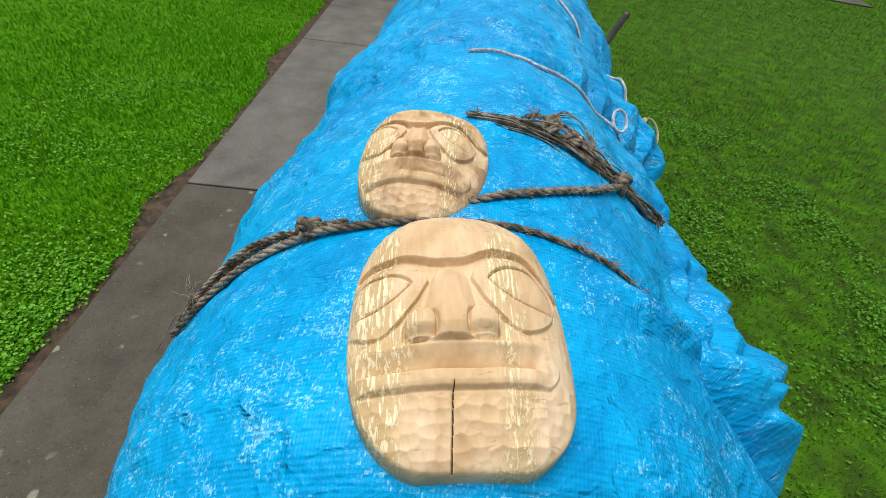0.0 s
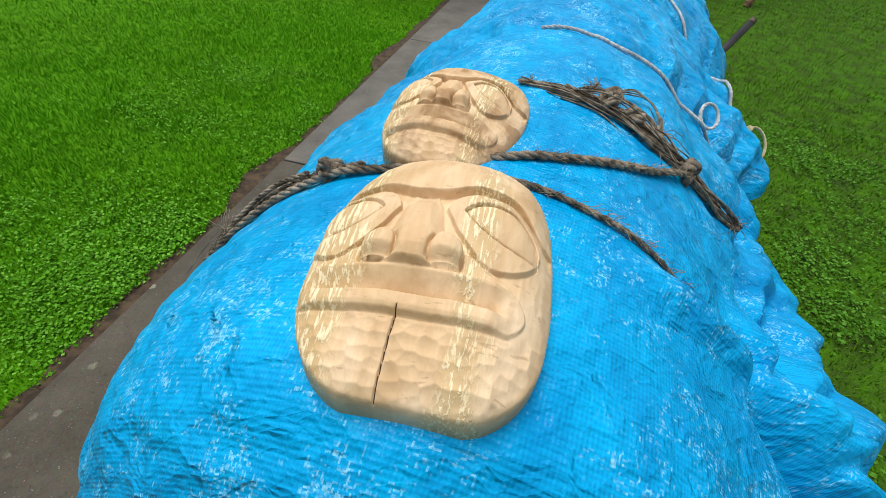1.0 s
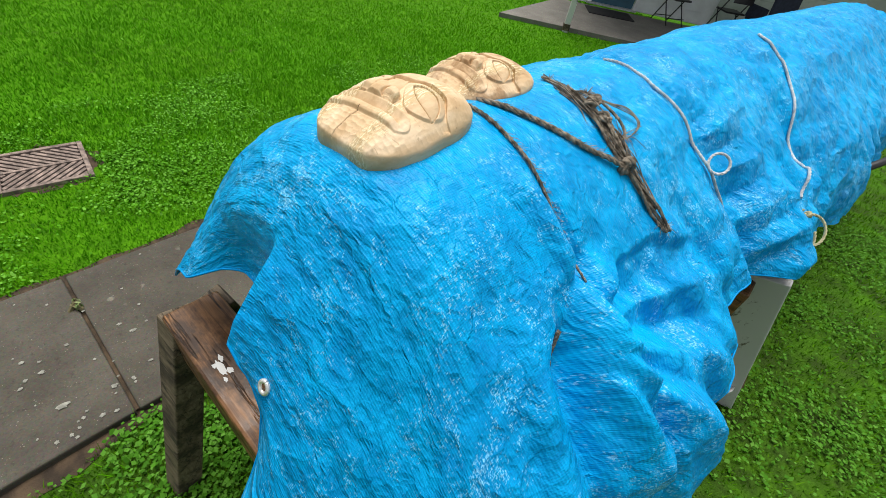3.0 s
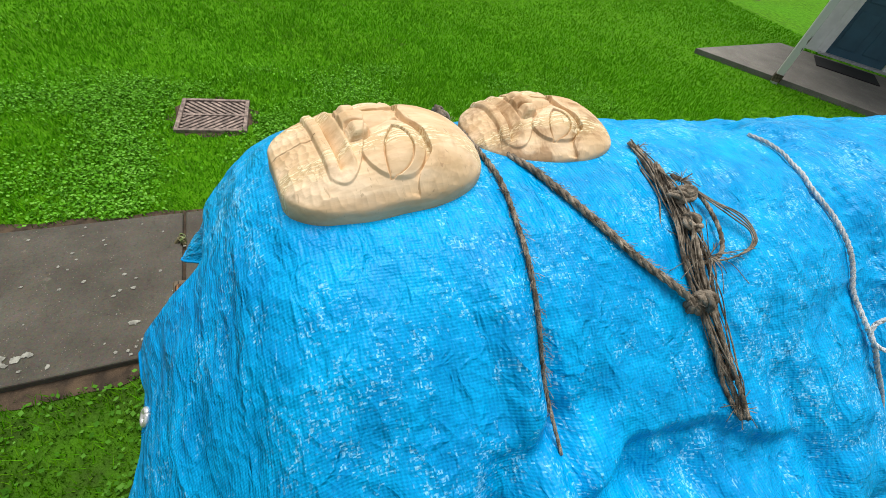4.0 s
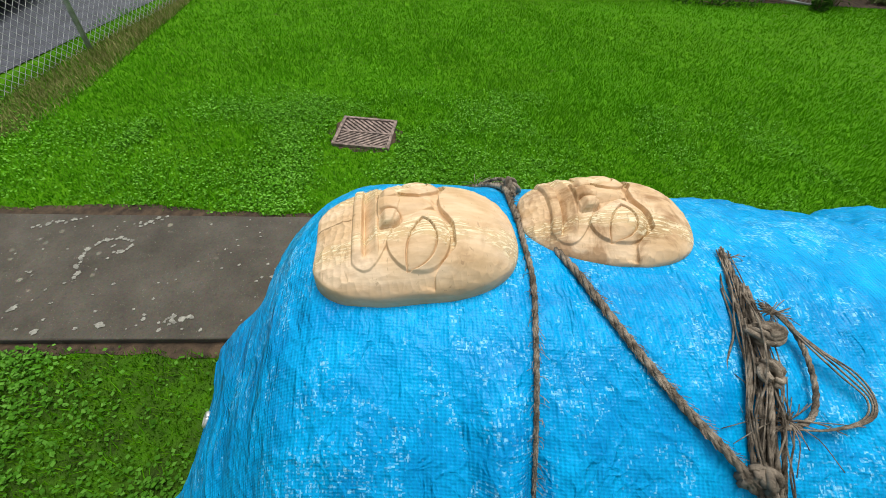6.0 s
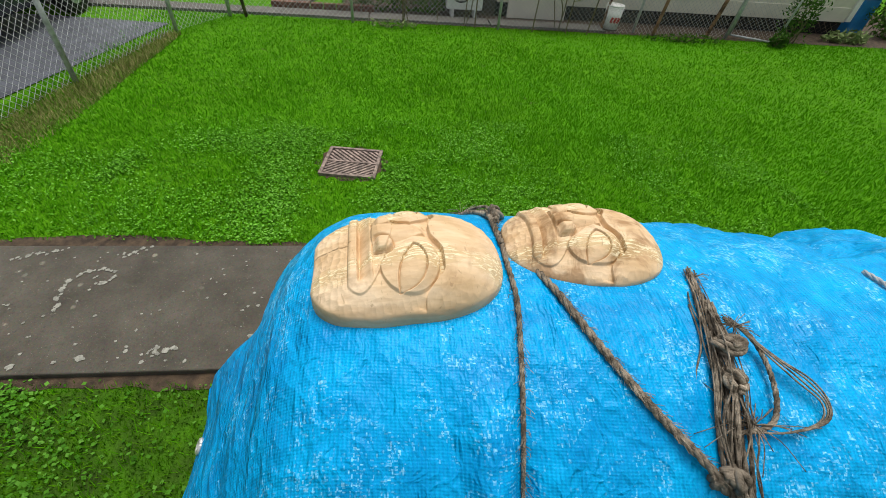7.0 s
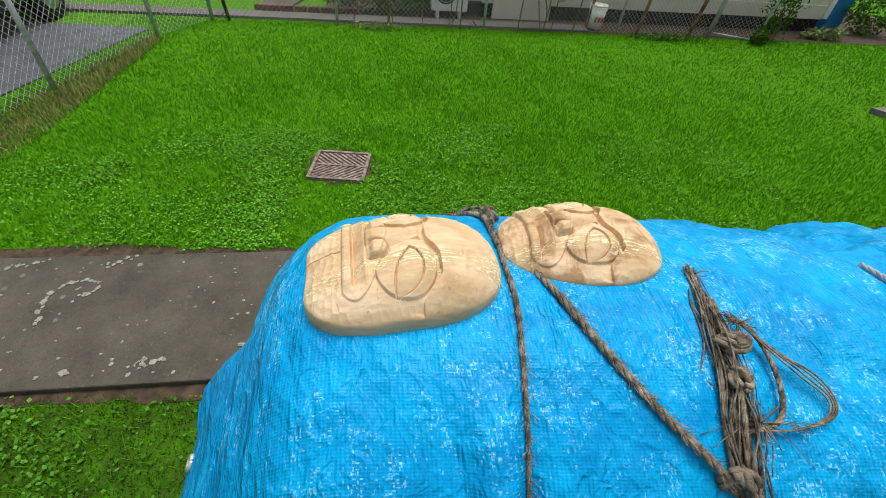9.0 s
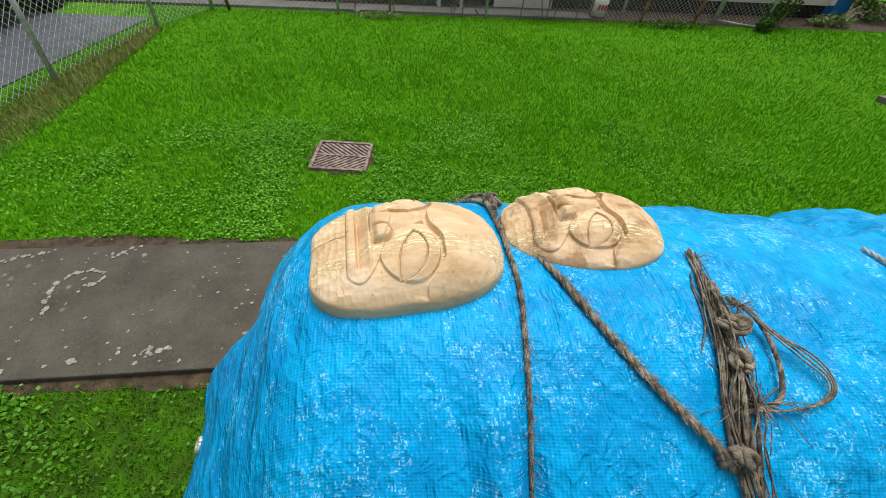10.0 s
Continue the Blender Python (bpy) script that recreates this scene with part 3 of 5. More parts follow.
def eyelet(u, v):
    c = tarp_point(np.array([u]), np.array([v]))[0]
    e = 0.01
    a = Vector(tarp_point(np.array([u + e]), np.array([v]))[0] - tarp_point(np.array([u - e]), np.array([v]))[0]).normalized()
    b = Vector(tarp_point(np.array([u]), np.array([v + e]))[0] - tarp_point(np.array([u]), np.array([v - e]))[0]).normalized()
    n = b.cross(a).normalized()
    ring = np.array([np.array(c) + np.array(n) * 0.003 + 0.0105 * (math.cos(t) * np.array(a) + math.sin(t) * np.array(b)) for t in np.linspace(0, 2 * math.pi, 25)])
    rv, rf = tube(ring, 0.0045, 8)
    ob = mesh_object("grommet", rv, rf, M_BRASS, tarp, "bright metal eyelet", True)
    m = n.to_track_quat("Z", "Y").to_matrix().to_4x4()
    m.translation = Vector(c) + n * 0.0015
    bm = bmesh.new()
    bmesh.ops.create_cone(bm, cap_ends=True, segments=20, radius1=0.0095, radius2=0.0095, depth=0.003, matrix=m)
    part("eyelet_hole", bm, M_TIMBER, ob, "brown wood seen through the eyelet")


eyelet(-0.036, 0.112)

# the log under the sheet
log = tagged(new("log"), "long round wooden log under the tarpaulin", "log")
bm = bmesh.new()
rod((0.40, 0.50, 1.10), (0.76, 5.2, 1.10), 0.235, 40, bm)
part("trunk", bm, M_TIMBER, log, "", True)


# ---- carved masks ----
def face_relief(u, v, arch):
    """Carved height over the dome, in millimetres; u runs across from the nose, v up the face."""
    a = np.abs(u)
    # the smooth forehead ends in a crisp gull-winged edge over a hollow brow
    e = v - (28 + 15 * sstep(8, 50, a) - 30 * sstep(74, 112, a))
    h = -11.0 * sstep(0.8, -0.8, e) * np.exp(-(np.minimum(e, 0) / 17) ** 2) * (1 - 0.45 * sstep(85, 108, a))
    # raised socket that runs into a cheek band, which ends in a sharp lower edge
    cheek = np.interp(a, [18, 30, 45, 56, 64, 112], [5, -15, -33, -44, -47, -44])
    q = np.sqrt(((a - 62) / 43) ** 2 + (np.maximum(v + 6, 0) / 43) ** 2 + np.where(a > 62, np.minimum(v + 6, 0) / 41, 0) ** 2)
    d = np.where(a > 62, (1 - q) * 42, np.minimum((1 - q) * 42, v - cheek))
    h += 5.5 * sstep(-0.9, 0.9, d) + 2.0 * np.clip(d / 18, 0, 1)
    h -= 1.6 * np.exp(-((v - cheek + 1.2) / 1.3) ** 2) * sstep(34, 46, a) * sstep(76, 64, a)
    # half-moon eye: a long arc above, a flat one below
    s = ((a - 35) * 0.938 - (v - 2) * 0.345) / 72
    rise = (a - 35) * 0.345 + (v - 2) * 0.938
    bow = np.clip(4 * s * (1 - s), 0, 1)
    above, below = 29 * bow ** 0.7 - rise, rise + 9 * bow
    inside = np.where((s > 0) & (s < 1), np.minimum(above, below), -9.0)
    ball = np.clip(4 * above * below / (above + below + 0.01) ** 2, 0, 1) * (inside > 0)
    h += -4.6 * sstep(-0.8, 0.8, inside) + 6.0 * np.sqrt(ball) * np.clip((above + below) / 38, 0, 1)
    h -= 3.2 * np.exp(-((inside - 0.3) / 1.15) ** 2)
    # broad nose, highest over its foot
    w = np.interp(v, [-57, -28, 5, 18], [24, 25, 17, 11])
    bridge = np.interp(v, [-57, -48, -22, 5, 24], [13, 16, 11, 5.5, -8])
    nose = bridge * (1 - sstep(0.30, 1.1, a / w))
    on = sstep(-59.0, -56.5, v) * sstep(1.02, 0.86, a / w) * sstep(24, 16, v)
    h = np.maximum(h, nose) * on + h * (1 - on)
    # arched wings, cut away below to the nostrils
    r = np.sqrt(((a - 27) / 13.5) ** 2 + (np.maximum(v + 45, 0) / 18) ** 2)
    wing = 15.5 * np.sqrt(np.clip(1 - 0.62 * r ** 2, 0, 1)) - 8 * sstep(-46, -55, v)
    h = np.where((r < 1) & (v > -56), wing, h)
    h -= 4.5 * np.exp(-((r - 1.03) / 0.085) ** 2) * sstep(-56, -52, v)
    # muzzle with a sloping upper lip, a deep mouth line and a rounded lower lip
    vl = v + arch * (a / 70) ** 2
    end = 96 - 0.04 * (v + 75) ** 2
    h += 3.2 * sstep(-1, 1, end - a) * sstep(-95, -92, vl) * sstep(1, -1, v - cheek)
    lips = np.interp(vl, [-94, -92.5, -89, -80.5, -78.3, -76.8, -75, -61, -58.6, -56.5], [0, 3.4, 4.8, 4.0, -5.5, -9.0, -7.0, 4.0, 4.4, 0])
    h += lips * sstep(84, 68, a)
    h -= 1.6 * np.exp(-((vl + 58.0) / 0.8) ** 2) * sstep(60, 44, a)
    h -= 1.5 * np.exp(-((vl + 93.6) / 1.1) ** 2) * sstep(92, 76, a)
    return h


def carved_mask(name, half_w, top, bottom, square, shift, heights, lean, face, material, cracked):
    """A carved face lying on its back, as one closed shell; sizes in millimetres.

    heights: dome height at the chin, mouth, nose, brow and forehead. lean: rise to the right.
    face: place of the nose across, turn in degrees, scale across and along, shift along, bend of the lips."""
    size = 421
    g = np.linspace(-1, 1, size)
    ga, gb = np.meshgrid(g, g, indexing="ij")
    # a square sheet of points drawn out to a disc
    wide = np.abs(ga) >= np.abs(gb)
    lead, other = np.where(wide, ga, gb), np.where(wide, gb, ga)
    slant = math.pi / 4 * other / np.where(lead == 0, 1, lead)
    pp = np.where(wide, slant, math.pi / 2 - slant) + np.where(lead < 0, math.pi, 0)
    rr = np.abs(lead)
    pp = pp % (2 * math.pi)
    c, s = np.cos(pp), np.sin(pp)
    n = np.where(s < 0, square, 2.55)
    long = np.where(s < 0, bottom * 1.03, top)
    r = (np.abs(c / half_w) ** n + np.abs(s / long) ** n) ** (-1 / n)
    # straight cuts across the foot and its corners
    for turn, reach in ((270, bottom), (312, bottom * 1.02), (232, bottom * 1.05), (338, half_w * 1.18), (205, half_w * 1.22)):
        r = np.minimum(r, reach / np.maximum(np.cos(pp - math.radians(turn)), 0.05))
    r = r * (1 + 0.010 * (vnoise(c * 4 + 13, s * 4 + 9, 3) - 0.5))
    x, y = rr * r * c, rr * r * s
    x = x + np.interp(np.abs(y), [0, 60, 150], [0, 2, 9]) * np.where(y < 0, shift[0], shift[1])
    along = np.arange(-260, 281.0)
    dome = np.convolve(np.interp(along, [-150, -90, -58, 0, 25, 60, 170], heights), np.hanning(61) / np.hanning(61).sum(), "same")
    z = np.interp(y, along, dome) * (1 - 0.72 * rr ** 2) * np.clip(1 - rr ** 12, 0, 1) ** 0.5
    z += lean * x * sstep(1.0, 0.7, rr)
    fx, turn, su, sv, off, arch = face
    ca, sa = math.cos(math.radians(turn)), math.sin(math.radians(turn))
    px, py = x - fx, y + 60
    u, v = (ca * px + sa * py) / su, (-sa * px + ca * py - 60 - off) / sv
    h = face_relief(u, v, arch)
    z = z + h * sstep(1.0, 0.93, rr)
    # flats left by the gouge, deepest on the chin and round the sides
    rough = np.clip(sstep(-94, -99, v) + 0.8 * sstep(0.84, 0.92, rr), 0, 1)
    z += (3.4 * scallop(x / 13.0 + 0.2 * np.sin(y / 20), y / 9.0) * rough + 0.8 * scallop(x / 7.5, y / 11.0 + 5) * (1 - 0.7 * rough) + 0.5 * (vnoise(x / 9, y / 14, 2) - 0.5)) * sstep(1.0, 0.95, rr)
    if cracked:
        split = u - 2.0 * (vnoise(v / 28, v * 0, 4) - 0.5)
        z -= 2.6 * np.exp(-(split / 0.75) ** 2) * sstep(-88, -96, v)
    rim = 15 + 5 * (vnoise(c * 3 + 13, s * 3 + 9, 5) - 0.5)
    p = np.stack([x, y, np.maximum(z, 0) + 15 + (rim - 15) * rr ** 3], axis=-1).reshape(-1, 3) * 0.001
    idx = np.arange(size * size).reshape(size, size)
    f = np.stack([idx[:-1, :-1], idx[1:, :-1], idx[1:, 1:], idx[:-1, 1:]], axis=-1).reshape(-1, 4).tolist()
    # the cut edge stands on the sheet
    edge = np.concatenate([idx[:-1, 0], idx[-1, :-1], idx[:0:-1, -1], idx[0, :0:-1]])
    low = p[edge] * (1.006, 1.006, 0)
    low[:, 2] = -0.016
    k, around = len(p), len(edge)
    p = np.vstack([p, low])
    f += [(int(edge[j]), k + j, k + (j + 1) % around, int(edge[(j + 1) % around])) for j in range(around)]
    f.append(tuple(range(k + around - 1, k - 1, -1)))
    ob = mesh_object(name, p, f, material, None, "", True)
    if cracked:
        # the drying crack down the chin
        ob.data.materials.append(M_CRACK)
        dark = (np.abs(split) < 0.50) & (v < -89)
        for i in np.flatnonzero(dark[:-1, :-1].ravel()):
            ob.data.polygons[int(i)].material_index = 1
    return ob


mask = carved_mask("carved_mask", 108, 152, 140, 2.9, (0.6, 0.5), (40, 43, 47, 54, 61, 67, 69), 0.05, (-14, 0.5, 1.0, 1.0, 8, 0), M_MASK, True)
mask.matrix_world = pose(0.335, 0.507, 1.468, 0.5, 0, 4)
tagged(mask, "large carved pale wooden face mask lying on the tarpaulin", "wooden mask", "carved masks")
mask2 = carved_mask("carved_mask", 97, 129, 142, 2.35, (-1, 0), (44, 43, 43, 44, 46, 48, 48), -0.03, (-12, 4, 0.84, 1.06, -2, 7), M_MASK_DARK, False)
mask2.matrix_world = pose(0.285, 0.820, 1.460, 2, 0, -3)
tagged(mask2, "smaller carved wooden face mask with darker brown stains", "wooden mask", "carved masks")


# ---- ropes ----
def drape(points, lift):
    return [on_tarp(x, y, lift + extra) for x, y, extra in points]


def closer(points, step):
    """The same line with points at every step."""
    return [tuple(q) for q in smooth_line(points, step)]


def fibres(centre, count, length, seed, spread=(1, 1, 0.7)):
    rnd = np.random.RandomState(seed)
    out = []
    for _ in range(count):
        d = rnd.normal(size=3) * spread
        d /= np.linalg.norm(d)
        d[2] = abs(d[2]) * 0.7
        l = length * rnd.uniform(0.4, 1.2)
        bend = rnd.normal(size=3) * 0.35 * l
        p = smooth_line([centre, centre + d * l * 0.5 + bend * 0.3, centre + d * l + bend + np.array([0, 0, -0.3 * l])], l / 5)
        out.append(tube(p, 0.0007, 3))
    return out


def rope_thing(label, pieces, material=M_ROPE):
    v, f = join(pieces)
    return tagged(mesh_object("rope", v, f, material, None, "", True), label, "rope")


def knot(c, size, r, seed):
    """Some turns of rope wound round one another."""
    rnd = np.random.RandomState(seed)
    out = []
    for k in range(4):
        ax = rnd.normal(size=3)
        ax /= np.linalg.norm(ax)
        e1 = np.cross(ax, [0.3, 0.5, 0.8])
        e1 /= np.linalg.norm(e1)
        e2 = np.cross(ax, e1)
        off = rnd.normal(size=3) * size * 0.25
        loop = [c + off + size * (0.62 * math.cos(t) * e1 + 0.8 * math.sin(t) * e2) for t in np.linspace(0, 5.9, 9)]
        out += laid_rope(loop, r, step=0.008)
    return out


RR = 0.0060
stub = laid_rope(drape([(0.25, 0.676, 0), (0.33, 0.672, 0), (0.41, 0.672, 0), (0.494, 0.663, 0), (0.545, 0.658, 0), (0.60, 0.654, -0.001), (0.66, 0.653, -0.002), (0.74, 0.652, -0.003)], RR * 0.8), RR * 0.85, taper=(0.95, 0.5))
stub += laid_rope([tarp_point(np.array([0.555 - 0.006 * k]), np.array([0.475 + 0.016 * k]))[0] + np.array([0.006, -0.004, 0.006]) for k in range(5)], RR * 0.8)
rope_thing("old brown rope passing between the masks and down the sheet", stub)
left_rope = laid_rope(drape([(0.28, 0.674, 0), (0.21, 0.676, 0), (0.15, 0.680, 0.004), (0.08, 0.680, 0), (0.02, 0.668, 0), (-0.04, 0.645, 0), (-0.09, 0.625, 0)], RR), RR)
left_rope += laid_rope(drape([(0.19, 0.684, 0.006), (0.12, 0.700, 0.002), (0.05, 0.698, 0.004), (-0.01, 0.678, 0.004), (-0.07, 0.650, 0.004)], RR), RR * 0.9)
left_rope += laid_rope(drape([(0.10, 0.695, 0.012), (0.04, 0.690, 0.014), (-0.02, 0.668, 0.012), (-0.08, 0.640, 0.006)], RR), RR * 0.7)
left_rope += knot(on_tarp(0.135, 0.692, 0.011), 0.016, 0.0075, 3)
left_rope += fibres(on_tarp(-0.05, 0.66, 0.014), 40, 0.045, 5)
rope_thing("old brown rope knotted beside the masks", left_rope)
r1 = laid_rope(drape([(0.325, 0.712, -0.006), (0.362, 0.724, -0.004), (0.400, 0.738, 0), (0.470, 0.768, 0), (0.530, 0.803, 0), (0.577, 0.840, 0), (0.615, 0.872, 0.003), (0.645, 0.900, 0.006)], RR), RR)
rope_thing("brown laid rope running from under the small mask", r1)
LINE = ((0.350, 0.978), (0.425, 0.957), (0.485, 0.946), (0.540, 0.936), (0.590, 0.925), (0.635, 0.917), (0.690, 0.925), (0.740, 0.934), (0.785, 0.940))
r2 = []
for off, size, lifts in ((0.0, 1.0, 0.0), (0.011, 1.0, 0.002), (-0.010, 0.9, 0.001), (0.004, 0.9, 0.009), (0.018, 0.8, 0.0)):
    r2 += laid_rope(drape([(x, y + off * (0.3 + math.sin(3.1 * k / 8)), lifts + 0.004 * math.sin(k * 1.9 + off * 300)) for k, (x, y) in enumerate(LINE)][(1 if off > 0 else 0):(8 if off > 0.01 else 9)], RR), RR * size, taper=(0.55, 0.65))
r2 += knot(on_tarp(0.500, 0.950, 0.016), 0.017, 0.0075, 11)
r2 += knot(on_tarp(0.535, 0.944, 0.014), 0.013, 0.0070, 12)
r2 += knot(on_tarp(0.640, 0.908, 0.008), 0.016, 0.0085, 14)
r2 += laid_rope(drape([(0.455, 0.968, 0.012), (0.475, 0.996, 0.012), (0.512, 1.006, 0.010), (0.556, 0.999, 0.008), (0.587, 0.985, 0.006), (0.596, 0.955, 0.006), (0.597, 0.930, 0.008)], RR * 0.6), RR * 0.62)
for k in range(4):
    r2.append(tube(smooth_line(drape([(0.47, 0.985, 0.012), (0.512, 1.010 + 0.004 * k, 0.014), (0.545, 1.035 + 0.006 * k, 0.012), (0.572, 1.056 + 0.005 * k, 0.008), (0.592, 1.045 + 0.004 * k, 0.005), (0.600, 0.995, 0.004 + 0.002 * k), (0.595, 0.935, 0.006)], 0.004), 0.006), 0.0013, 5))
# loosened yarns that have worked out of the lay
spine = np.array(drape([(x, y, 0.0) for x, y in LINE], RR * 0.6))
yarns = np.random.RandomState(44)
for k in range(20):
    side, up = yarns.normal(0, 0.0095), abs(yarns.normal(0, 0.0075))
    first, last = yarns.randint(0, 3), yarns.randint(6, 10)
    q = spine[first:last] + np.array([0.3, 0.95, 0.1]) * (side * (0.4 + np.sin(np.linspace(0.3, 2.9, last - first))))[:, None] + np.array([0.35, 0, 0.93]) * up + yarns.normal(0, 0.0046, (last - first, 3))
    r2.append(tube(smooth_line(q, 0.012), yarns.uniform(0.0009, 0.0019), 4))


def fuzz(points, count, seed):
    """Short loose hairs along a rope."""
    rnd = np.random.RandomState(seed)
    line = smooth_line(points, 0.01)
    out = []
    for _ in range(count):
        i = rnd.randint(0, len(line) - 1)
        d = rnd.normal(size=3)
        d[2] = abs(d[2])
        d /= np.linalg.norm(d)
        along = (line[i + 1] - line[i]) / (np.linalg.norm(line[i + 1] - line[i]) + 1e-9)
        out.append(tube(np.array([line[i], line[i] + 0.008 * d + 0.004 * along, line[i] + rnd.uniform(0.009, 0.016) * d + 0.010 * along]), 0.0004, 3))
    return out


r2 += fuzz(spine, 260, 45)
hairs = join(fuzz(drape([(0.40, 0.738, 0), (0.53, 0.803, 0), (0.645, 0.900, 0.006)], RR), 170, 46) + fuzz(drape([(0.33, 0.672, 0), (0.494, 0.663, 0), (0.60, 0.654, 0), (0.70, 0.652, 0)], RR), 150, 47) + fuzz(drape([(0.21, 0.68, 0), (0.08, 0.69, 0.004), (-0.07, 0.64, 0.004)], RR), 200, 48))
tagged(mesh_object("rope_fibre", *hairs, M_ROPE), "loose pale hairs standing off the old ropes", "rope fibre", kind="stuff")
r2 += fibres(on_tarp(0.47, 0.972, 0.018), 45, 0.026, 8)
r2 += fibres(on_tarp(0.59, 0.955, 0.008), 40, 0.05, 9, (0.6, 1.0, 0.3))
r2 += fibres(on_tarp(0.37, 0.975, 0.006), 8, 0.022, 19)
r2 += fibres(on_tarp(0.77, 0.938, 0.006), 30, 0.025, 10)
rope_thing("frayed brown rope with a bulky knot and loose strands", r2)

# pale cords lashing the sheet further along
cord = laid_rope(drape(closer([(0.357, 1.298, 0), (0.43, 1.303, 0), (0.516, 1.285, 0), (0.579, 1.284, 0), (0.637, 1.278, 0), (0.69, 1.272, 0), (0.745, 1.265, 0.003), (0.803, 1.300, 0), (0.878, 1.345, 0.003), (0.95, 1.400, 0.003), (1.00, 1.44, 0.002)], 0.025), 0.006), 0.0042, step=0.004)
LR, LU = np.array([0.59, 0.79, 0.18]), np.array([-0.62, 0.32, 0.72])
c0 = on_tarp(0.752, 1.268, 0.012) + 0.030 * LR
cord += laid_rope([c0 + 0.031 * (math.cos(t) * LR * 1.05 + math.sin(t) * LU * 0.9) for t in np.linspace(2.6, 8.9, 18)], 0.0040, step=0.004)
rope_thing("thin pale grey cord with a small loop tied round the sheet", cord, M_CORD)
cord2 = laid_rope(drape(closer([(0.55, 2.35, 0), (0.72, 2.25, 0), (0.85, 2.12, 0), (0.93, 2.02, 0.004), (0.99, 1.90, 0.004), (1.02, 1.80, 0.008)], 0.03), 0.006), 0.0050, step=0.004)
rope_thing("thin white cord knotted down the side of the sheet", cord2, M_CORD)
c1 = np.array([1.105, 1.715, 1.125])
loop = laid_rope([c1 + 0.052 * (math.cos(t) * LR + math.sin(t) * LU) for t in np.linspace(0.9, 7.4, 20)], 0.0046, step=0.004)
loop += laid_rope([c1 + 0.060 * (math.cos(t) * LR * 0.7 + math.sin(t) * LU * 1.2) - 0.03 * LR for t in np.linspace(1.4, 6.2, 16)], 0.0044, step=0.004)
loop += laid_rope([c1 + 0.05 * LU, c1 + 0.05 * LU - 0.04 * LR, c1 - 0.03 * LR - 0.06 * LU, c1 - 0.02 * LR - 0.13 * LU], 0.0042, step=0.004)
loop += knot(c1 + 0.055 * LU - 0.01 * LR, 0.011, 0.0045, 31)
rope_thing("cream cord hanging in an open loop", loop, M_CORD_YELLOW)


# ---- supports under the log ----
def sawhorse(y0, y1, x0, x1, top, deep, legs, white):
    ob = tagged(new("sawhorse"), "heavy brown timber trestle with splayed legs under the log" if not white else "timber trestle with a peeling white painted leg", "trestle", "trestles")
    bm = block((x1 - x0, y1 - y0, deep), pose((x0 + x1) / 2, (y0 + y1) / 2, top - deep / 2, 0, 0, 0), 0.008, 2)
    part("beam", bm, M_TIMBER, ob, "wet brown squared beam")
    for a, b, w, d, mat, lab in legs:
        part("leg", bar(a, b, w, d, 0.005, None, (0, 1, 0) if w > 0.12 else (0, 0, 1)), mat, ob, lab)
    return ob


TOP = 0.846
horse = sawhorse(0.085, 0.235, -0.055, 0.95, TOP, 0.15, (
    ((-0.035, 0.125, TOP - 0.02), (-0.02, -0.08, 0.0), 0.09, 0.085, M_TIMBER_GREY, "dark weathered leg with a streak of white paint"),
    ((-0.035, 0.21, TOP - 0.02), (-0.05, 0.46, 0.0), 0.09, 0.085, M_TIMBER_GREY, ""),
    ((0.90, 0.12, TOP - 0.02), (0.93, -0.06, 0.0), 0.09, 0.085, M_TIMBER_GREY, ""),
    ((0.90, 0.20, TOP - 0.02), (0.93, 0.42, 0.0), 0.09, 0.085, M_TIMBER_GREY, "")), False)
# a few ragged white blobs on top of the beam
bm = bmesh.new()
spots = np.random.RandomState(5)
for cx, cy, rx, ry in ((0.185, 0.128, 0.026, 0.008), (0.160, 0.140, 0.012, 0.005), (0.205, 0.142, 0.010, 0.006), (0.172, 0.118, 0.007, 0.004), (0.222, 0.122, 0.008, 0.004)):
    ring = 0.75 + 0.5 * spots.rand(22)
    bm.faces.new([bm.verts.new((cx + rx * q * math.cos(k * math.pi / 11), cy + ry * q * math.sin(k * math.pi / 11), TOP + 0.0015)) for k, q in enumerate(ring)])
part("paint_spot", bm, M_WHITE_WORN, horse, "small ragged white spots on the beam")
streak = [(-0.035 + 0.015 * s - 0.0475, 0.125 - 0.205 * s + w, 0.826 - 0.826 * s) for s, lo, hi in ((0.10, -0.030, -0.012), (0.25, -0.034, 0.006), (0.45, -0.030, 0.010), (0.62, -0.012, 0.014)) for w in (lo, hi)]
mesh_object("paint_streak", streak, [(0, 1, 3, 2), (2, 3, 5, 4), (4, 5, 7, 6)], M_WHITE_WORN, horse, "peeling white paint streak")
sawhorse(1.60, 1.74, 0.30, 1.10, 0.86, 0.14, (
    ((1.111, 1.72, 0.90), (1.383, 1.975, 0.0), 0.15, 0.04, M_WHITE_WORN, "peeling white painted board leg"),
    ((1.13, 1.86, 0.82), (1.42, 2.16, 0.0), 0.09, 0.07, M_STAKE, "bare brown leg behind the white board"),
    ((0.34, 1.64, 0.82), (0.30, 1.42, 0.0), 0.09, 0.08, M_TIMBER_GREY, ""),
    ((0.34, 1.70, 0.82), (0.30, 1.95, 0.0), 0.09, 0.08, M_TIMBER_GREY, "")), True)
tub = tagged(new("plastic_tub"), "small white plastic tub on the grass under the sheet", "tub")
bm = rod((1.27, 1.90, 0.0), (1.27, 1.90, 0.20), 0.085, 24, None, 0.10)
part("body", bm, M_PLASTIC_WHITE, tub, "", True)
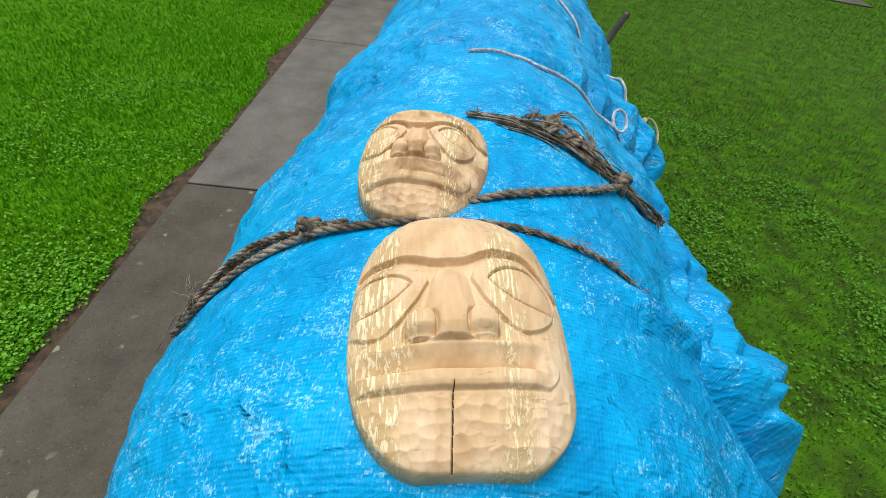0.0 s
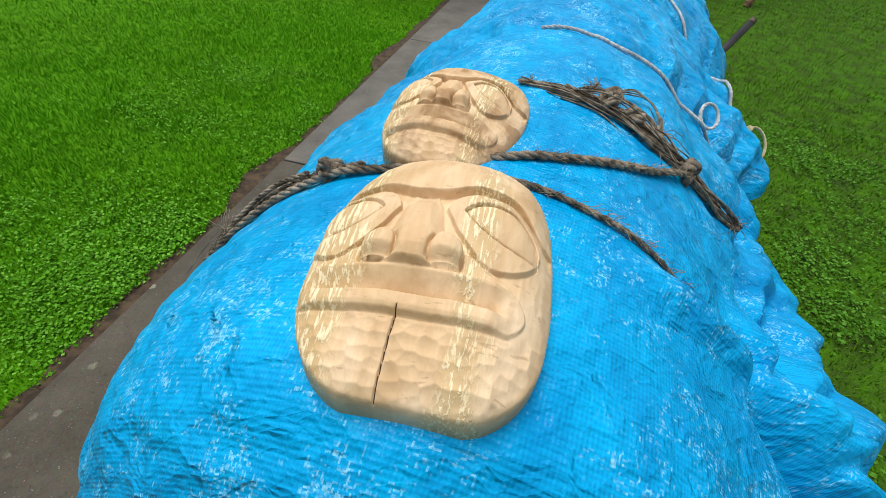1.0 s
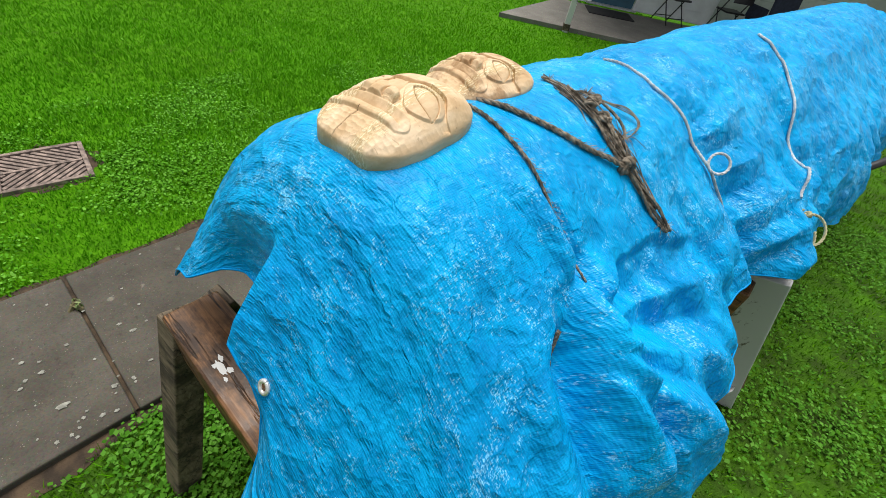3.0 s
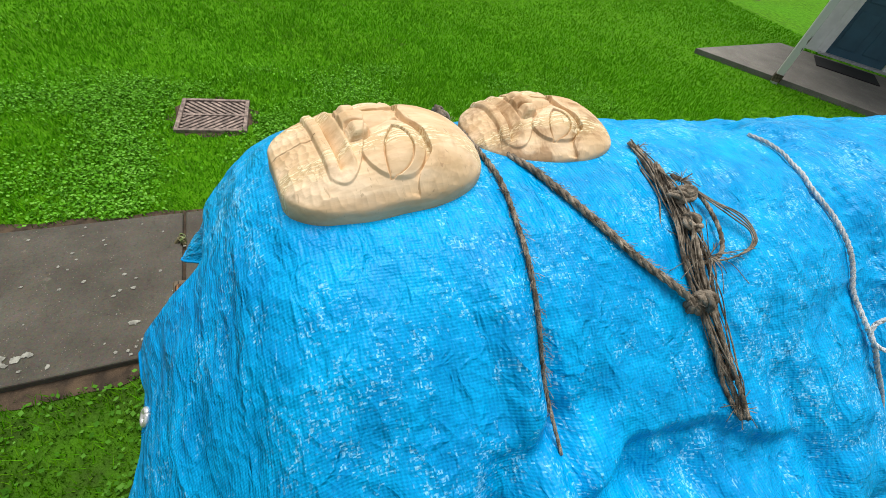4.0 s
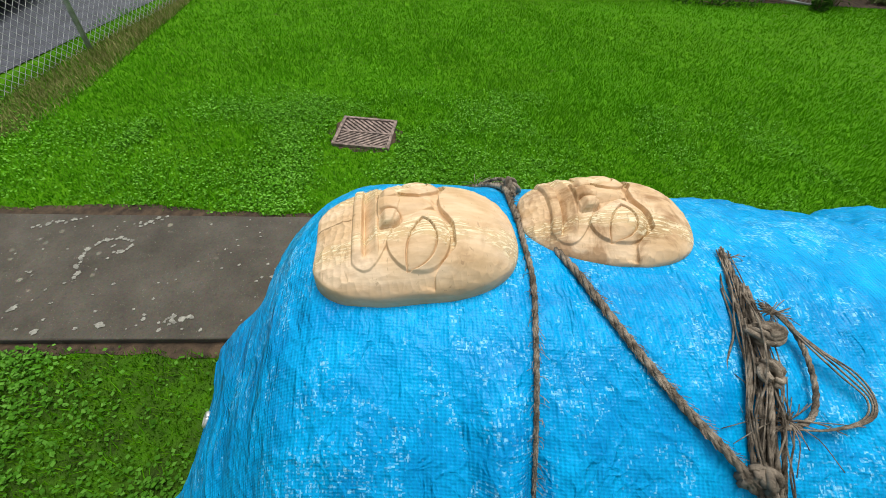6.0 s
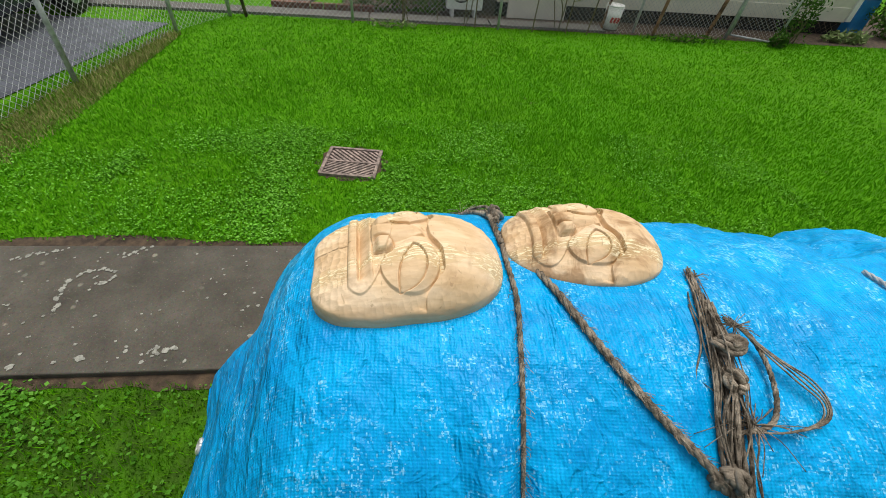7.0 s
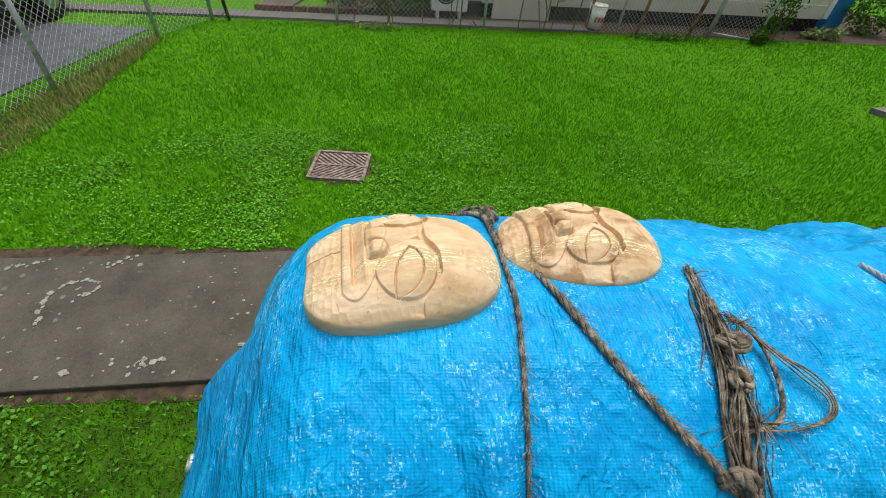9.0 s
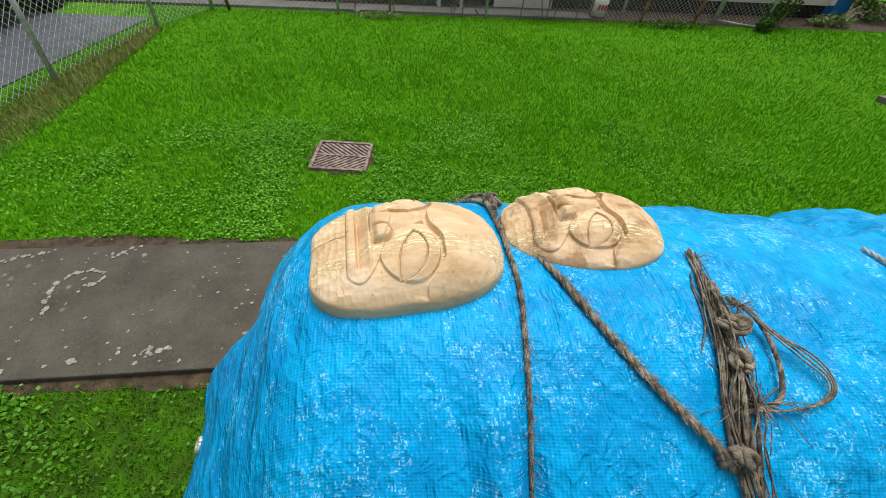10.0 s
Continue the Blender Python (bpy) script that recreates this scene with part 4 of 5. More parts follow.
ring = np.array([(1.27 + 0.102 * math.cos(t), 1.90 + 0.102 * math.sin(t), 0.20) for t in np.linspace(0, 2 * math.pi, 25)])
part_v, part_f = tube(ring, 0.006, 6)
mesh_object("rim", part_v, part_f, M_PLASTIC_WHITE, tub, "", True)
pole = tagged(new("support_pole"), "black pole leaning out from under the tarpaulin", "pole")
part("shaft", rod((1.10, 2.75, 0.85), (1.432, 3.22, 1.153), 0.020, 12), M_STEEL_DARK, pole, "", True)
part("cap", rod((1.425, 3.21, 1.147), (1.441, 3.233, 1.161), 0.021, 12), M_TIMBER_GREY, pole, "pale cut end")

# ---- drain in the lawn ----
drain = tagged(new("drain_grate"), "rusty iron drain grate with herringbone slots in the lawn", "drain grate")
GC = Vector((-2.385, 0.088, 0))
gm = Matrix.Translation(GC) @ pose(0, 0, 0, 0, 0, -7)
GX, GY = 0.45, 0.47
for sx, sy, px, py in ((GX, 0.028, 0, GY / 2 - 0.014), (GX, 0.028, 0, -GY / 2 + 0.014), (0.028, GY - 0.058, GX / 2 - 0.014, 0), (0.028, GY - 0.058, -GX / 2 + 0.014, 0)):
    part("frame", block((sx, sy, 0.04), gm @ pose(px, py, 0.006), 0.003), M_IRON, drain)
part("spine", block((0.020, GY - 0.06, 0.03), gm @ pose(0, 0, 0.006), 0.002), M_IRON, drain)
for half in (1, -1):
    for k in range(13):
        lim = GY / 2 - 0.030
        a, b = Vector((0.010 * half, -lim + 0.02 + k * 0.050, 0.008)), Vector(((GX / 2 - 0.028) * half, -lim + 0.02 + k * 0.050 - 0.20, 0.008))
        pts = []
        for q in (a, b):
            y = max(-lim, min(lim, q.y))
            pts.append(a.lerp(b, (y - a.y) / (b.y - a.y)))
        if (pts[1] - pts[0]).length > 0.02:
            part("slat", bar(gm @ pts[0], gm @ pts[1], 0.022, 0.016, 0.002), M_IRON, drain)
# no hollow here: a thin black sheet stands in for the shade below
part("pit", block((GX - 0.03, GY - 0.03, 0.004), gm @ pose(0, 0, 0.003)), M_BLACK, drain, "flat black sheet, painted as the shade below the bars")
mesh_object("soil_rim", *(lambda n: ([tuple(gm @ Vector(((0.235 + 0.03 * math.sin(k * 2.3) + 0.02 * math.sin(k * 5.1)) * math.cos(k * 2 * math.pi / n) * 1.15, (0.26 + 0.03 * math.sin(k * 1.7)) * math.sin(k * 2 * math.pi / n) * 1.15, 0.002))) for k in range(n)], [tuple(range(n))]))(40), M_SOIL, drain, "bare soil round the grate")

# ---- lichen on the path ----
def lichen_spot(x, y, r, seed, squash=1.0):
    rnd = np.random.RandomState(seed)
    n = 14
    a = np.linspace(0, 2 * np.pi, n, endpoint=False)
    rad = r * (0.65 + 0.7 * rnd.rand(n))
    ring = [(x + rr * math.cos(t), y + squash * rr * math.sin(t), 0.0445) for rr, t in zip(rad, a)]
    return np.array(ring + [(x, y, 0.046)]), [(k, (k + 1) % n, n) for k in range(n)]


rnd = np.random.RandomState(21)
spots = []
for k in range(130):
    y = rnd.uniform(-2.2, 0.25)
    x = rnd.uniform(-1.27, -0.41) if k % 3 else -0.41 - abs(rnd.normal(0, 0.10))
    if -1.27 < x:
        spots.append(lichen_spot(x, y, rnd.uniform(0.004, 0.009) * (2.2 if k % 9 == 0 else 1.0), 100 + k, rnd.uniform(0.7, 1.4)))
trail = smooth_line([(-0.776, -1.345, 0), (-0.886, -1.389, 0), (-1.003, -1.389, 0), (-1.075, -1.301, 0), (-1.057, -1.187, 0), (-0.986, -1.174, 0), (-0.963, -1.24, 0)], 0.02)
for k, q in enumerate(trail):
    spots.append(lichen_spot(q[0] + rnd.normal(0, 0.006), q[1] + rnd.normal(0, 0.006), rnd.uniform(0.008, 0.017), 400 + k))
for x0, y0, x1, y1 in ((-1.17, -1.8, -1.27, -1.55), (-1.21, -1.22, -1.26, -1.06), (-0.47, -0.78, -0.52, -0.63)):
    for k in range(14):
        s = k / 13
        spots.append(lichen_spot(x0 + (x1 - x0) * s + rnd.normal(0, 0.012), y0 + (y1 - y0) * s + rnd.normal(0, 0.01), rnd.uniform(0.006, 0.016), 500 + k))
lv, lf = join(spots)
lichen = mesh_object("lichen", lv, lf, M_LICHEN, pavement, "pale grey lichen spots")
lichen["kind"] = "stuff"

# ---- far side: fences ----
def chain_link(a, b, h, pitch=0.055, wire=0.0016):
    """A wire net between two points on the ground."""
    a, b = np.array(a, float), np.array(b, float)
    d = b - a
    length = np.linalg.norm(d)
    d /= length
    out = []
    rnd = np.random.RandomState(3)
    for sign in (1, -1):
        k = -h if sign > 0 else 0.0
        end = length if sign > 0 else length + h
        while k < end:
            x0, x1 = (k, k + h) if sign > 0 else (k, k - h)
            z0, z1 = 0.02, h
            if x0 < 0:
                z0, x0 = z0 + (0 - x0), 0
            if x0 > length:
                z0, x0 = z0 + (x0 - length), length
            if x1 > length:
                z1, x1 = z1 - (x1 - length), length
            if x1 < 0:
                z1, x1 = z1 + x1, 0
            if z1 - z0 > 0.03:
                p = np.array([a + d * x0 + [0, 0, z0], (2 * a + d * (x0 + x1) + [0, 0, z0 + z1]) / 2, a + d * x1 + [0, 0, z1]])
                out.append(tube(p, wire, 4))
            k += pitch * 1.35
    return join(out)


def fence(points, h, label, thin):
    ob = tagged(new("chain_link_fence"), label, "fence", "wire fences")
    for a, b in zip(points[:-1], points[1:]):
        v, f = chain_link((*a, 0), (*b, 0), h, 0.055, 0.0020 if thin else 0.0024)
        net = mesh_object("wire_net", v, f, M_GALV, ob, "galvanised diamond mesh")
        net["kind"] = "stuff"
        part("top_rail", rod((*a, h), (*b, h), 0.017, 10), M_GALV, ob, "", True)
    return ob


f_left = fence([(-2.2, -3.10), (-3.85, -2.88), (-5.66, -2.55), (-6.62, -2.10)], 1.25, "galvanised chain-link fence along the driveway", False)
for (x, y), lean in (((-2.2, -3.10), 0), ((-3.87, -2.87), 0.04), ((-5.66, -2.53), 0.02), ((-6.60, -2.10), 0.0)):
    part("post", rod((x, y, 0), (x - lean, y, 1.30), 0.026, 14), M_GALV, f_left, "grey steel fence post", True)
f_far = fence([(-6.62, -2.10), (-6.66, 2.1), (-6.80, 6.2)], 1.2, "low wire fence along the garden bed", True)
for x, y, r, mat, lab, lx, ly in ((-6.60, -0.24, 0.022, M_GALV, "grey steel post", 0, 0), (-6.64, 2.11, 0.022, M_GALV, "grey steel post", 0, 0), (-6.86, 4.55, 0.022, M_GALV, "grey steel post", 0, 0.05), (-6.80, 6.25, 0.030, M_GALV, "grey gate post", 0, 0.12), (-6.60, -1.86, 0.025, M_TIMBER_GREY, "dark leaning wooden post", 0, -0.12)):
    part("post", rod((x, y, 0), (x + lx, y + ly, 1.25), r, 12), mat, f_far, lab, True)
gate = tagged(new("wire_gate"), "old wire garden gate hanging askew in a steel frame", "gate")
ga, gb = np.array([-6.85, 6.35, 0.06]), np.array([-6.62, 7.10, 0.02])
for p, q in ((ga, gb), (ga, ga + [0, 0.06, 1.2]), (gb, gb + [0, 0.10, 1.2]), (ga + [0, 0.06, 1.2], gb + [0, 0.10, 1.2])):
    part("frame_tube", rod(tuple(p), tuple(q), 0.017, 10), M_GALV, gate, "", True)
v, f = chain_link(ga, gb, 1.15)
mesh_object("wire_net", v, f, M_GALV, gate, "")["kind"] = "stuff"


def stake(x, y, lx, ly, h, w, mat, label):
    ob = tagged(new("garden_stake"), label, "stake", "stakes along the fence")
    part("shaft", bar((x, y, 0), (x + lx, y + ly, h), w, w * 0.7, 0.003), mat, ob)


for x, y, ly, h, w in ((-6.62, 0.55, 0.0, 1.5, 0.030), (-6.66, 1.10, 0.0, 1.4, 0.018), (-6.64, 1.72, 0.0, 1.6, 0.026), (-6.60, 2.68, 0.05, 1.5, 0.022), (-6.60, 3.25, 0.06, 1.4, 0.018), (-6.60, 3.62, 0.16, 1.5, 0.022), (-6.95, 4.0, 0.12, 1.5, 0.045), (-6.72, 4.85, 0.16, 1.6, 0.050), (-6.75, 5.85, 0.25, 1.6, 0.055)):
    stake(x, y, 0.0, ly, h, w, M_STAKE if w > 0.03 else M_STEM, "brown wooden stake pushed in beside the fence")

# ---- driveway, walk and street side ----
drive = mesh_object("road", [(-3.2, -3.35, 0.012), (-6.05, -2.78, 0.012), (-6.15, -4.4, 0.012), (-6.0, -9, 0.012), (-1.0, -9, 0.012), (-1.2, -3.8, 0.012)], [(0, 1, 2, 3, 4, 5)], M_ASPHALT)
tagged(drive, "damp dark grey asphalt driveway behind the fence", "driveway", kind="structure")
walk_far = tagged(new("pavement"), "grey concrete walk behind the far fence", "path", kind="structure")
for k in range(6):
    part("slab", block((0.36, 1.98, 0.06), pose(-6.93, -7.0 + 2.0 * k, 0.01), 0.006), M_AGG, walk_far)
part("slab", block((2.2, 0.55, 0.06), pose(-8.45, -1.15, 0.012, 0, 0, -12), 0.006), M_CONC, walk_far)
soil_bed = mesh_object("garden_bed", [(-6.7, -0.5, 0.006), (-6.7, 12, 0.006), (-9.5, 12, 0.006), (-9.5, -0.5, 0.006)], [(0, 1, 2, 3)], M_SOIL)
tagged(soil_bed, "dark bare garden soil in front of the house", "soil", kind="structure")


# ---- house behind the far fence ----
house = tagged(new("house"), "beige clapboard house with a dark lattice skirt", "house")
HX = -7.45
for k in range(7):
    y0, y1 = (2.2, 9.0)
    part("siding_board", block((0.03, y1 - y0, 0.245), pose(HX + 0.004 * (k % 2), (y0 + y1) / 2, 0.355 + 0.24 * k, 0, 4, 0), 0.004, 1), M_SIDING_BEIGE, house)
part("corner_board", block((0.06, 0.10, 2.0), pose(HX + 0.02, 9.03, 1.25), 0.005), M_WHITE, house, "white corner board")
part("wall", block((3.0, 7.9, 2.4), pose(HX - 1.56, 5.05, 1.44), 0.01), M_SIDING_BEIGE, house)
# shade behind the lattice is put into the skirt's black colour
part("skirt", block((0.04, 6.8, 0.26), pose(HX - 0.06, 5.6, 0.12), 0.004), M_BLACK, house, "skirt below the siding, black for the shade behind the lattice")
lat_v, lat_f = chain_link((HX - 0.02, 3.6, 0.0), (HX - 0.02, 8.9, 0.0), 0.25, 0.09, 0.005)
mesh_object("lattice", lat_v, lat_f, M_TIMBER_GREY, house, "grey wooden lattice")["kind"] = "stuff"
part("access_panel", block((0.05, 1.05, 0.36), pose(HX + 0.06, 2.92, 0.19), 0.005), M_SIDING_BEIGE, house, "tan crawl space panel")

ac = tagged(new("heat_pump"), "white outdoor heat pump with a round fan grille", "heat pump")
AX, AY, AZ = -7.33, 1.60, 0.13
part("case", block((0.28, 0.62, 0.55), pose(AX, AY, AZ + 0.275), 0.02, 3), M_PLASTIC_WHITE, ac)
part("fan_well", rod((AX + 0.138, AY - 0.07, AZ + 0.29), (AX + 0.146, AY - 0.07, AZ + 0.29), 0.19, 36), M_STEEL_DARK, ac)
for k in range(5):
    ring = np.array([(AX + 0.150, AY - 0.07 + (0.04 + 0.037 * k) * math.cos(t), AZ + 0.29 + (0.04 + 0.037 * k) * math.sin(t)) for t in np.linspace(0, 2 * math.pi, 33)])
    rv, rf = tube(ring, 0.004, 5)
    mesh_object("grille_ring", rv, rf, M_PLASTIC_WHITE, ac)
for dy in (-0.20, 0.20):
    part("foot", block((0.28, 0.05, 0.13), pose(AX, AY + dy, AZ - 0.065), 0.006), M_PLASTIC_WHITE, ac)

bucket = tagged(new("bucket"), "white plastic bucket with a lid and red lettering", "bucket")
BX, BY = -6.98, 4.16
part("body", rod((BX, BY, 0.03), (BX, BY, 0.38), 0.128, 32, None, 0.148), M_PLASTIC_WHITE, bucket, "", True)
for z in (0.33, 0.355):
    ring = np.array([(BX + 0.150 * math.cos(t), BY + 0.150 * math.sin(t), z) for t in np.linspace(0, 2 * math.pi, 33)])
    rv, rf = tube(ring, 0.006, 6)
    mesh_object("rim", rv, rf, M_PLASTIC_WHITE, bucket, "", True)
part("lid", rod((BX, BY, 0.375), (BX, BY, 0.395), 0.152, 32), M_PLASTIC_WHITE, bucket, "", True)
for k, dy in enumerate((-0.065, -0.005, 0.05)):
    part("print_bar", bar((BX + 0.142, BY + dy - 0.008, 0.14), (BX + 0.146, BY + dy + 0.012, 0.225), 0.006, 0.040, 0.001), M_RED, bucket, "red print")

bin_ = tagged(new("blue_bin"), "blue plastic storage bin beside the house", "bin")
part("body", block((0.4, 0.42, 0.62), pose(-7.75, 9.42, 0.31, 0, 0, 8), 0.03, 3), M_BLUE_BIN, bin_)
part("lid", block((0.44, 0.46, 0.05), pose(-7.75, 9.42, 0.645, 0, 0, 8), 0.015, 2), M_BLUE_BIN, bin_)
edging = tagged(new("garden_edging"), "low row of dark red blocks along the walk", "edging")
for k in range(8):
    part("brick", block((0.10, 0.19, 0.12), pose(-7.18, -1.5 + 0.21 * k, 0.06, 0, 0, (k * 37) % 7 - 3), 0.008), M_BRICK, edging)


# ---- plants ----
def leaf_cloud(name, centre, size, count, leaf, material, seed, drop=0.0):
    """Many small folded leaves in an uneven clump."""
    rnd = np.random.RandomState(seed)
    verts, faces = [], []
    for i in range(count):
        d = rnd.normal(size=3)
        d /= np.linalg.norm(d)
        rad = rnd.uniform(0.25, 1.0) ** 0.6 * (0.75 + 0.5 * vnoise(np.array([d[0] * 2 + 5]), np.array([d[1] * 2 + d[2]]), seed)[0])
        c = np.array(centre) + d * rad * np.array(size)
        c[2] = max(c[2], 0.02)
        a = rnd.normal(size=3)
        a[2] -= drop
        a /= np.linalg.norm(a)
        b = np.cross(a, rnd.normal(size=3))
        b /= np.linalg.norm(b)
        n = np.cross(a, b)
        l, w = leaf * rnd.uniform(0.6, 1.3), leaf * rnd.uniform(0.3, 0.5)
        k = len(verts)
        verts += [c - a * l * 0.5, c + b * w * 0.5 + n * w * 0.15, c + a * l * 0.5, c - b * w * 0.5 + n * w * 0.15]
        faces += [(k, k + 1, k + 2), (k, k + 2, k + 3)]
    return verts, faces


def shrub(label, centre, size, count, leaf, material, seed, stems=6):
    ob = tagged(new("shrub"), label, "shrub")
    v, f = leaf_cloud("foliage", centre, size, count, leaf, material, seed)
    mesh_object("foliage", v, f, material, ob)["kind"] = "stuff"
    rnd = np.random.RandomState(seed + 50)
    for k in range(stems):
        top = np.array(centre) + rnd.uniform(-0.6, 0.6, 3) * size
        base = np.array([centre[0] + rnd.uniform(-0.3, 0.3) * size[0], centre[1] + rnd.uniform(-0.3, 0.3) * size[1], 0.0])
        sv, sf = tube(smooth_line([base, (base + top) / 2 + rnd.normal(size=3) * 0.03, top], 0.08), np.linspace(0.010, 0.004, len(smooth_line([base, (base + top) / 2, top], 0.08)))[0], 5)
        mesh_object("stem", sv, sf, M_STEM, ob)
    return ob


shrub("dense dark green climbing shrub behind the fence", (-7.45, -0.05, 0.50), (0.25, 0.75, 0.60), 1300, 0.11, M_LEAF, 1)
shrub("dark green leafy shrub beside the heat pump", (-7.50, 0.90, 0.50), (0.25, 0.60, 0.60), 1100, 0.12, M_LEAF, 2)
shrub("yellow-green bean plant on stakes", (-6.75, 3.15, 0.75), (0.10, 0.45, 0.30), 90, 0.17, M_LEAF_YELLOW, 3, 3)
shrub("tall leafy plant tied to a stake", (-6.70, 0.60, 0.85), (0.10, 0.15, 0.35), 40, 0.18, M_LEAF, 4, 2)
shrub("young leafy plant on a stake", (-6.72, 1.55, 0.80), (0.10, 0.14, 0.35), 30, 0.16, M_LEAF_YELLOW, 5, 2)
shrub("bushy green shrub by the gate", (-6.75, 7.45, 0.50), (0.25, 0.32, 0.48), 700, 0.07, M_LEAF, 6)
shrub("tuft of green weeds at the gate post", (-6.45, 7.0, 0.12), (0.12, 0.18, 0.16), 260, 0.09, M_LEAF, 16, 3)
shrub("pale green ground cover along the bed", (-6.95, 8.75, 0.09), (0.14, 0.50, 0.13), 260, 0.13, M_LEAF_PALE, 7, 2)
shrub("dark green garden shrub", (-7.45, 10.1, 0.40), (0.4, 0.65, 0.45), 1200, 0.09, M_LEAF, 8)
shrub("small weeds with pale flowers along the fence", (-6.45, 0.35, 0.05), (0.10, 0.45, 0.07), 130, 0.07, M_LEAF_PALE, 9, 2)
shrub("low weeds at the foot of the fence", (-6.45, 5.3, 0.06), (0.10, 0.8, 0.09), 300, 0.06, M_LEAF, 10, 3)


shrub("small leafy weed growing in the joint of the path", (-1.05, -0.093, 0.06), (0.03, 0.03, 0.035), 26, 0.032, M_LEAF_PALE, 12, 2)

# ---- parked car on the driveway ----
car = tagged(new("car"), "dark parked car on the wet driveway", "car")
CX, CY = -5.2, -4.9
bm = block((3.6, 1.6, 0.55), pose(CX, CY, 0.52), 0.12, 4)
part("body", bm, M_CAR, car, "", True)
bm = block((1.9, 1.4, 0.5), pose(CX + 0.1, CY, 1.02), 0.16, 4)
part("cabin", bm, M_CAR, car, "", True)
for dx in (-1.15, 1.15):
    for dy in (-0.74, 0.74):
        w = part("wheel", rod((CX + dx, CY + dy - 0.09, 0.31), (CX + dx, CY + dy + 0.09, 0.31), 0.30, 28), M_RUBBER, car, "", True)
        part("rim", rod((CX + dx, CY + dy - 0.095, 0.31), (CX + dx, CY + dy + 0.095, 0.31), 0.18, 20), M_GALV, w, "", True)

# ---- porch beyond the log ----
tagged(mesh_object("porch_floor", [(x, y, z) for z in (0.0, 0.07) for x, y in ((-3.66, 6.54), (3.2, 11.2), (2.2, 13.4), (-3.97, 8.95))], [(3, 2, 1, 0), (4, 5, 6, 7), (0, 1, 5, 4), (1, 2, 6, 5), (2, 3, 7, 6), (3, 0, 4, 7)], M_PORCH), "worn concrete porch slab beside the lawn", "porch", kind="structure")
E1, E2 = Vector((0.80, 0.60, 0)), Vector((-0.60, 0.80, 0))
W0 = Vector((-3.53, 9.52, 0.07))
wm = Matrix((E1, E2, Vector((0, 0, 1)))).transposed().to_4x4()
wm.translation = W0
cottage = tagged(new("cottage"), "white sided cottage with a teal door and porch", "house")
part("wall", block((0.30, 0.15, 2.6), wm @ pose(-0.20, 0.10, 1.3), 0.004), M_WHITE, cottage)
part("wall", block((7.0, 0.12, 2.6), wm @ pose(4.45, 0.14, 1.3), 0.004), M_SIDING, cottage)
for k in range(11):
    part("siding_board", block((1.55, 0.02, 0.215), wm @ pose(1.73, 0.07, 0.12 + 0.21 * k, -4, 0, 0), 0.003, 1), M_SIDING, cottage)
    part("siding_board", block((4.2, 0.02, 0.215), wm @ pose(4.65, 0.07, 0.12 + 0.21 * k, -4, 0, 0), 0.003, 1), M_SIDING_GREEN, cottage)
part("roof", block((9.0, 3.4, 0.12), wm @ pose(3.6, -0.6, 3.05), 0.01), M_TIMBER_GREY, cottage)
part("corner_board", block((0.09, 0.05, 2.5), wm @ pose(-0.06, 0.03, 1.25), 0.004), M_WHITE, cottage)
door = part("door", block((0.90, 0.05, 2.03), wm @ pose(0.45, 0.08, 1.04), 0.004), M_DOOR, cottage, "teal blue painted panel door")
for px in (0.24, 0.66):
    for pz, h in ((0.42, 0.55), (1.05, 0.45), (1.62, 0.45)):
        part("door_panel", block((0.30, 0.015, h), wm @ pose(px, 0.052, pz), 0.006), M_DOOR, door)
part("door_frame", block((0.07, 0.10, 2.10), wm @ pose(-0.01, 0.045, 1.05), 0.004), M_WHITE, cottage)
part("door_frame", block((0.07, 0.10, 2.10), wm @ pose(0.945, 0.045, 1.05), 0.004), M_WHITE, cottage)
part("sill", block((1.05, 0.14, 0.03), wm @ pose(0.45, 0.0, 0.015), 0.004), M_GALV, cottage, "metal door sill")
post = tagged(new("porch_post"), "weathered white wooden porch post", "post")
part("shaft", block((0.09, 0.09, 2.93), pose(-2.70, 7.16, 1.465, 0, 0, 36), 0.006), M_WHITE_WORN, post)
part("bracket", block((0.11, 0.11, 0.10), pose(-2.70, 7.16, 0.08, 0, 0, 36), 0.005), M_TIMBER_GREY, post)
mat = tagged(mesh_object("door_mat", [tuple(wm @ Vector((x, y, z))) for z in (0.001, 0.014) for x, y in ((-0.15, -0.95), (0.75, -0.95), (0.75, -0.35), (-0.15, -0.35))], [(3, 2, 1, 0), (4, 5, 6, 7), (0, 1, 5, 4), (1, 2, 6, 5), (2, 3, 7, 6), (3, 0, 4, 7)], M_BLACK), "flat black rubber door mat on the porch", "door mat")


def folding_chair(m, turn_label):
    ob = tagged(new("folding_chair"), turn_label, "chair", "porch chairs")
    w = 0.44
    bm = block((w - 0.04, 0.38, 0.03), m @ pose(0, 0, 0.44), 0.012, 3)
    part("seat", bm, M_PLASTIC_BLACK, ob)
    part("backrest", block((w - 0.04, 0.025, 0.26), m @ pose(0, 0.21, 0.74, 10, 0, 0), 0.010, 3), M_PLASTIC_BLACK, ob)
    for s in (-1, 1):
        x = s * w / 2
        for a, b in (((x, -0.24, 0.0), (x, 0.24, 0.86)), ((x * 0.93, 0.22, 0.0), (x * 0.93, -0.12, 0.46))):
            part("leg", rod(m @ Vector(a), m @ Vector(b), 0.011, 10), M_STEEL_DARK, ob, "", True)
    for y, z in ((-0.18, 0.10), (0.17, 0.12)):
        part("stretcher", rod(m @ Vector((-w / 2, y, z)), m @ Vector((w / 2, y, z)), 0.009, 8), M_STEEL_DARK, ob, "", True)
    return ob


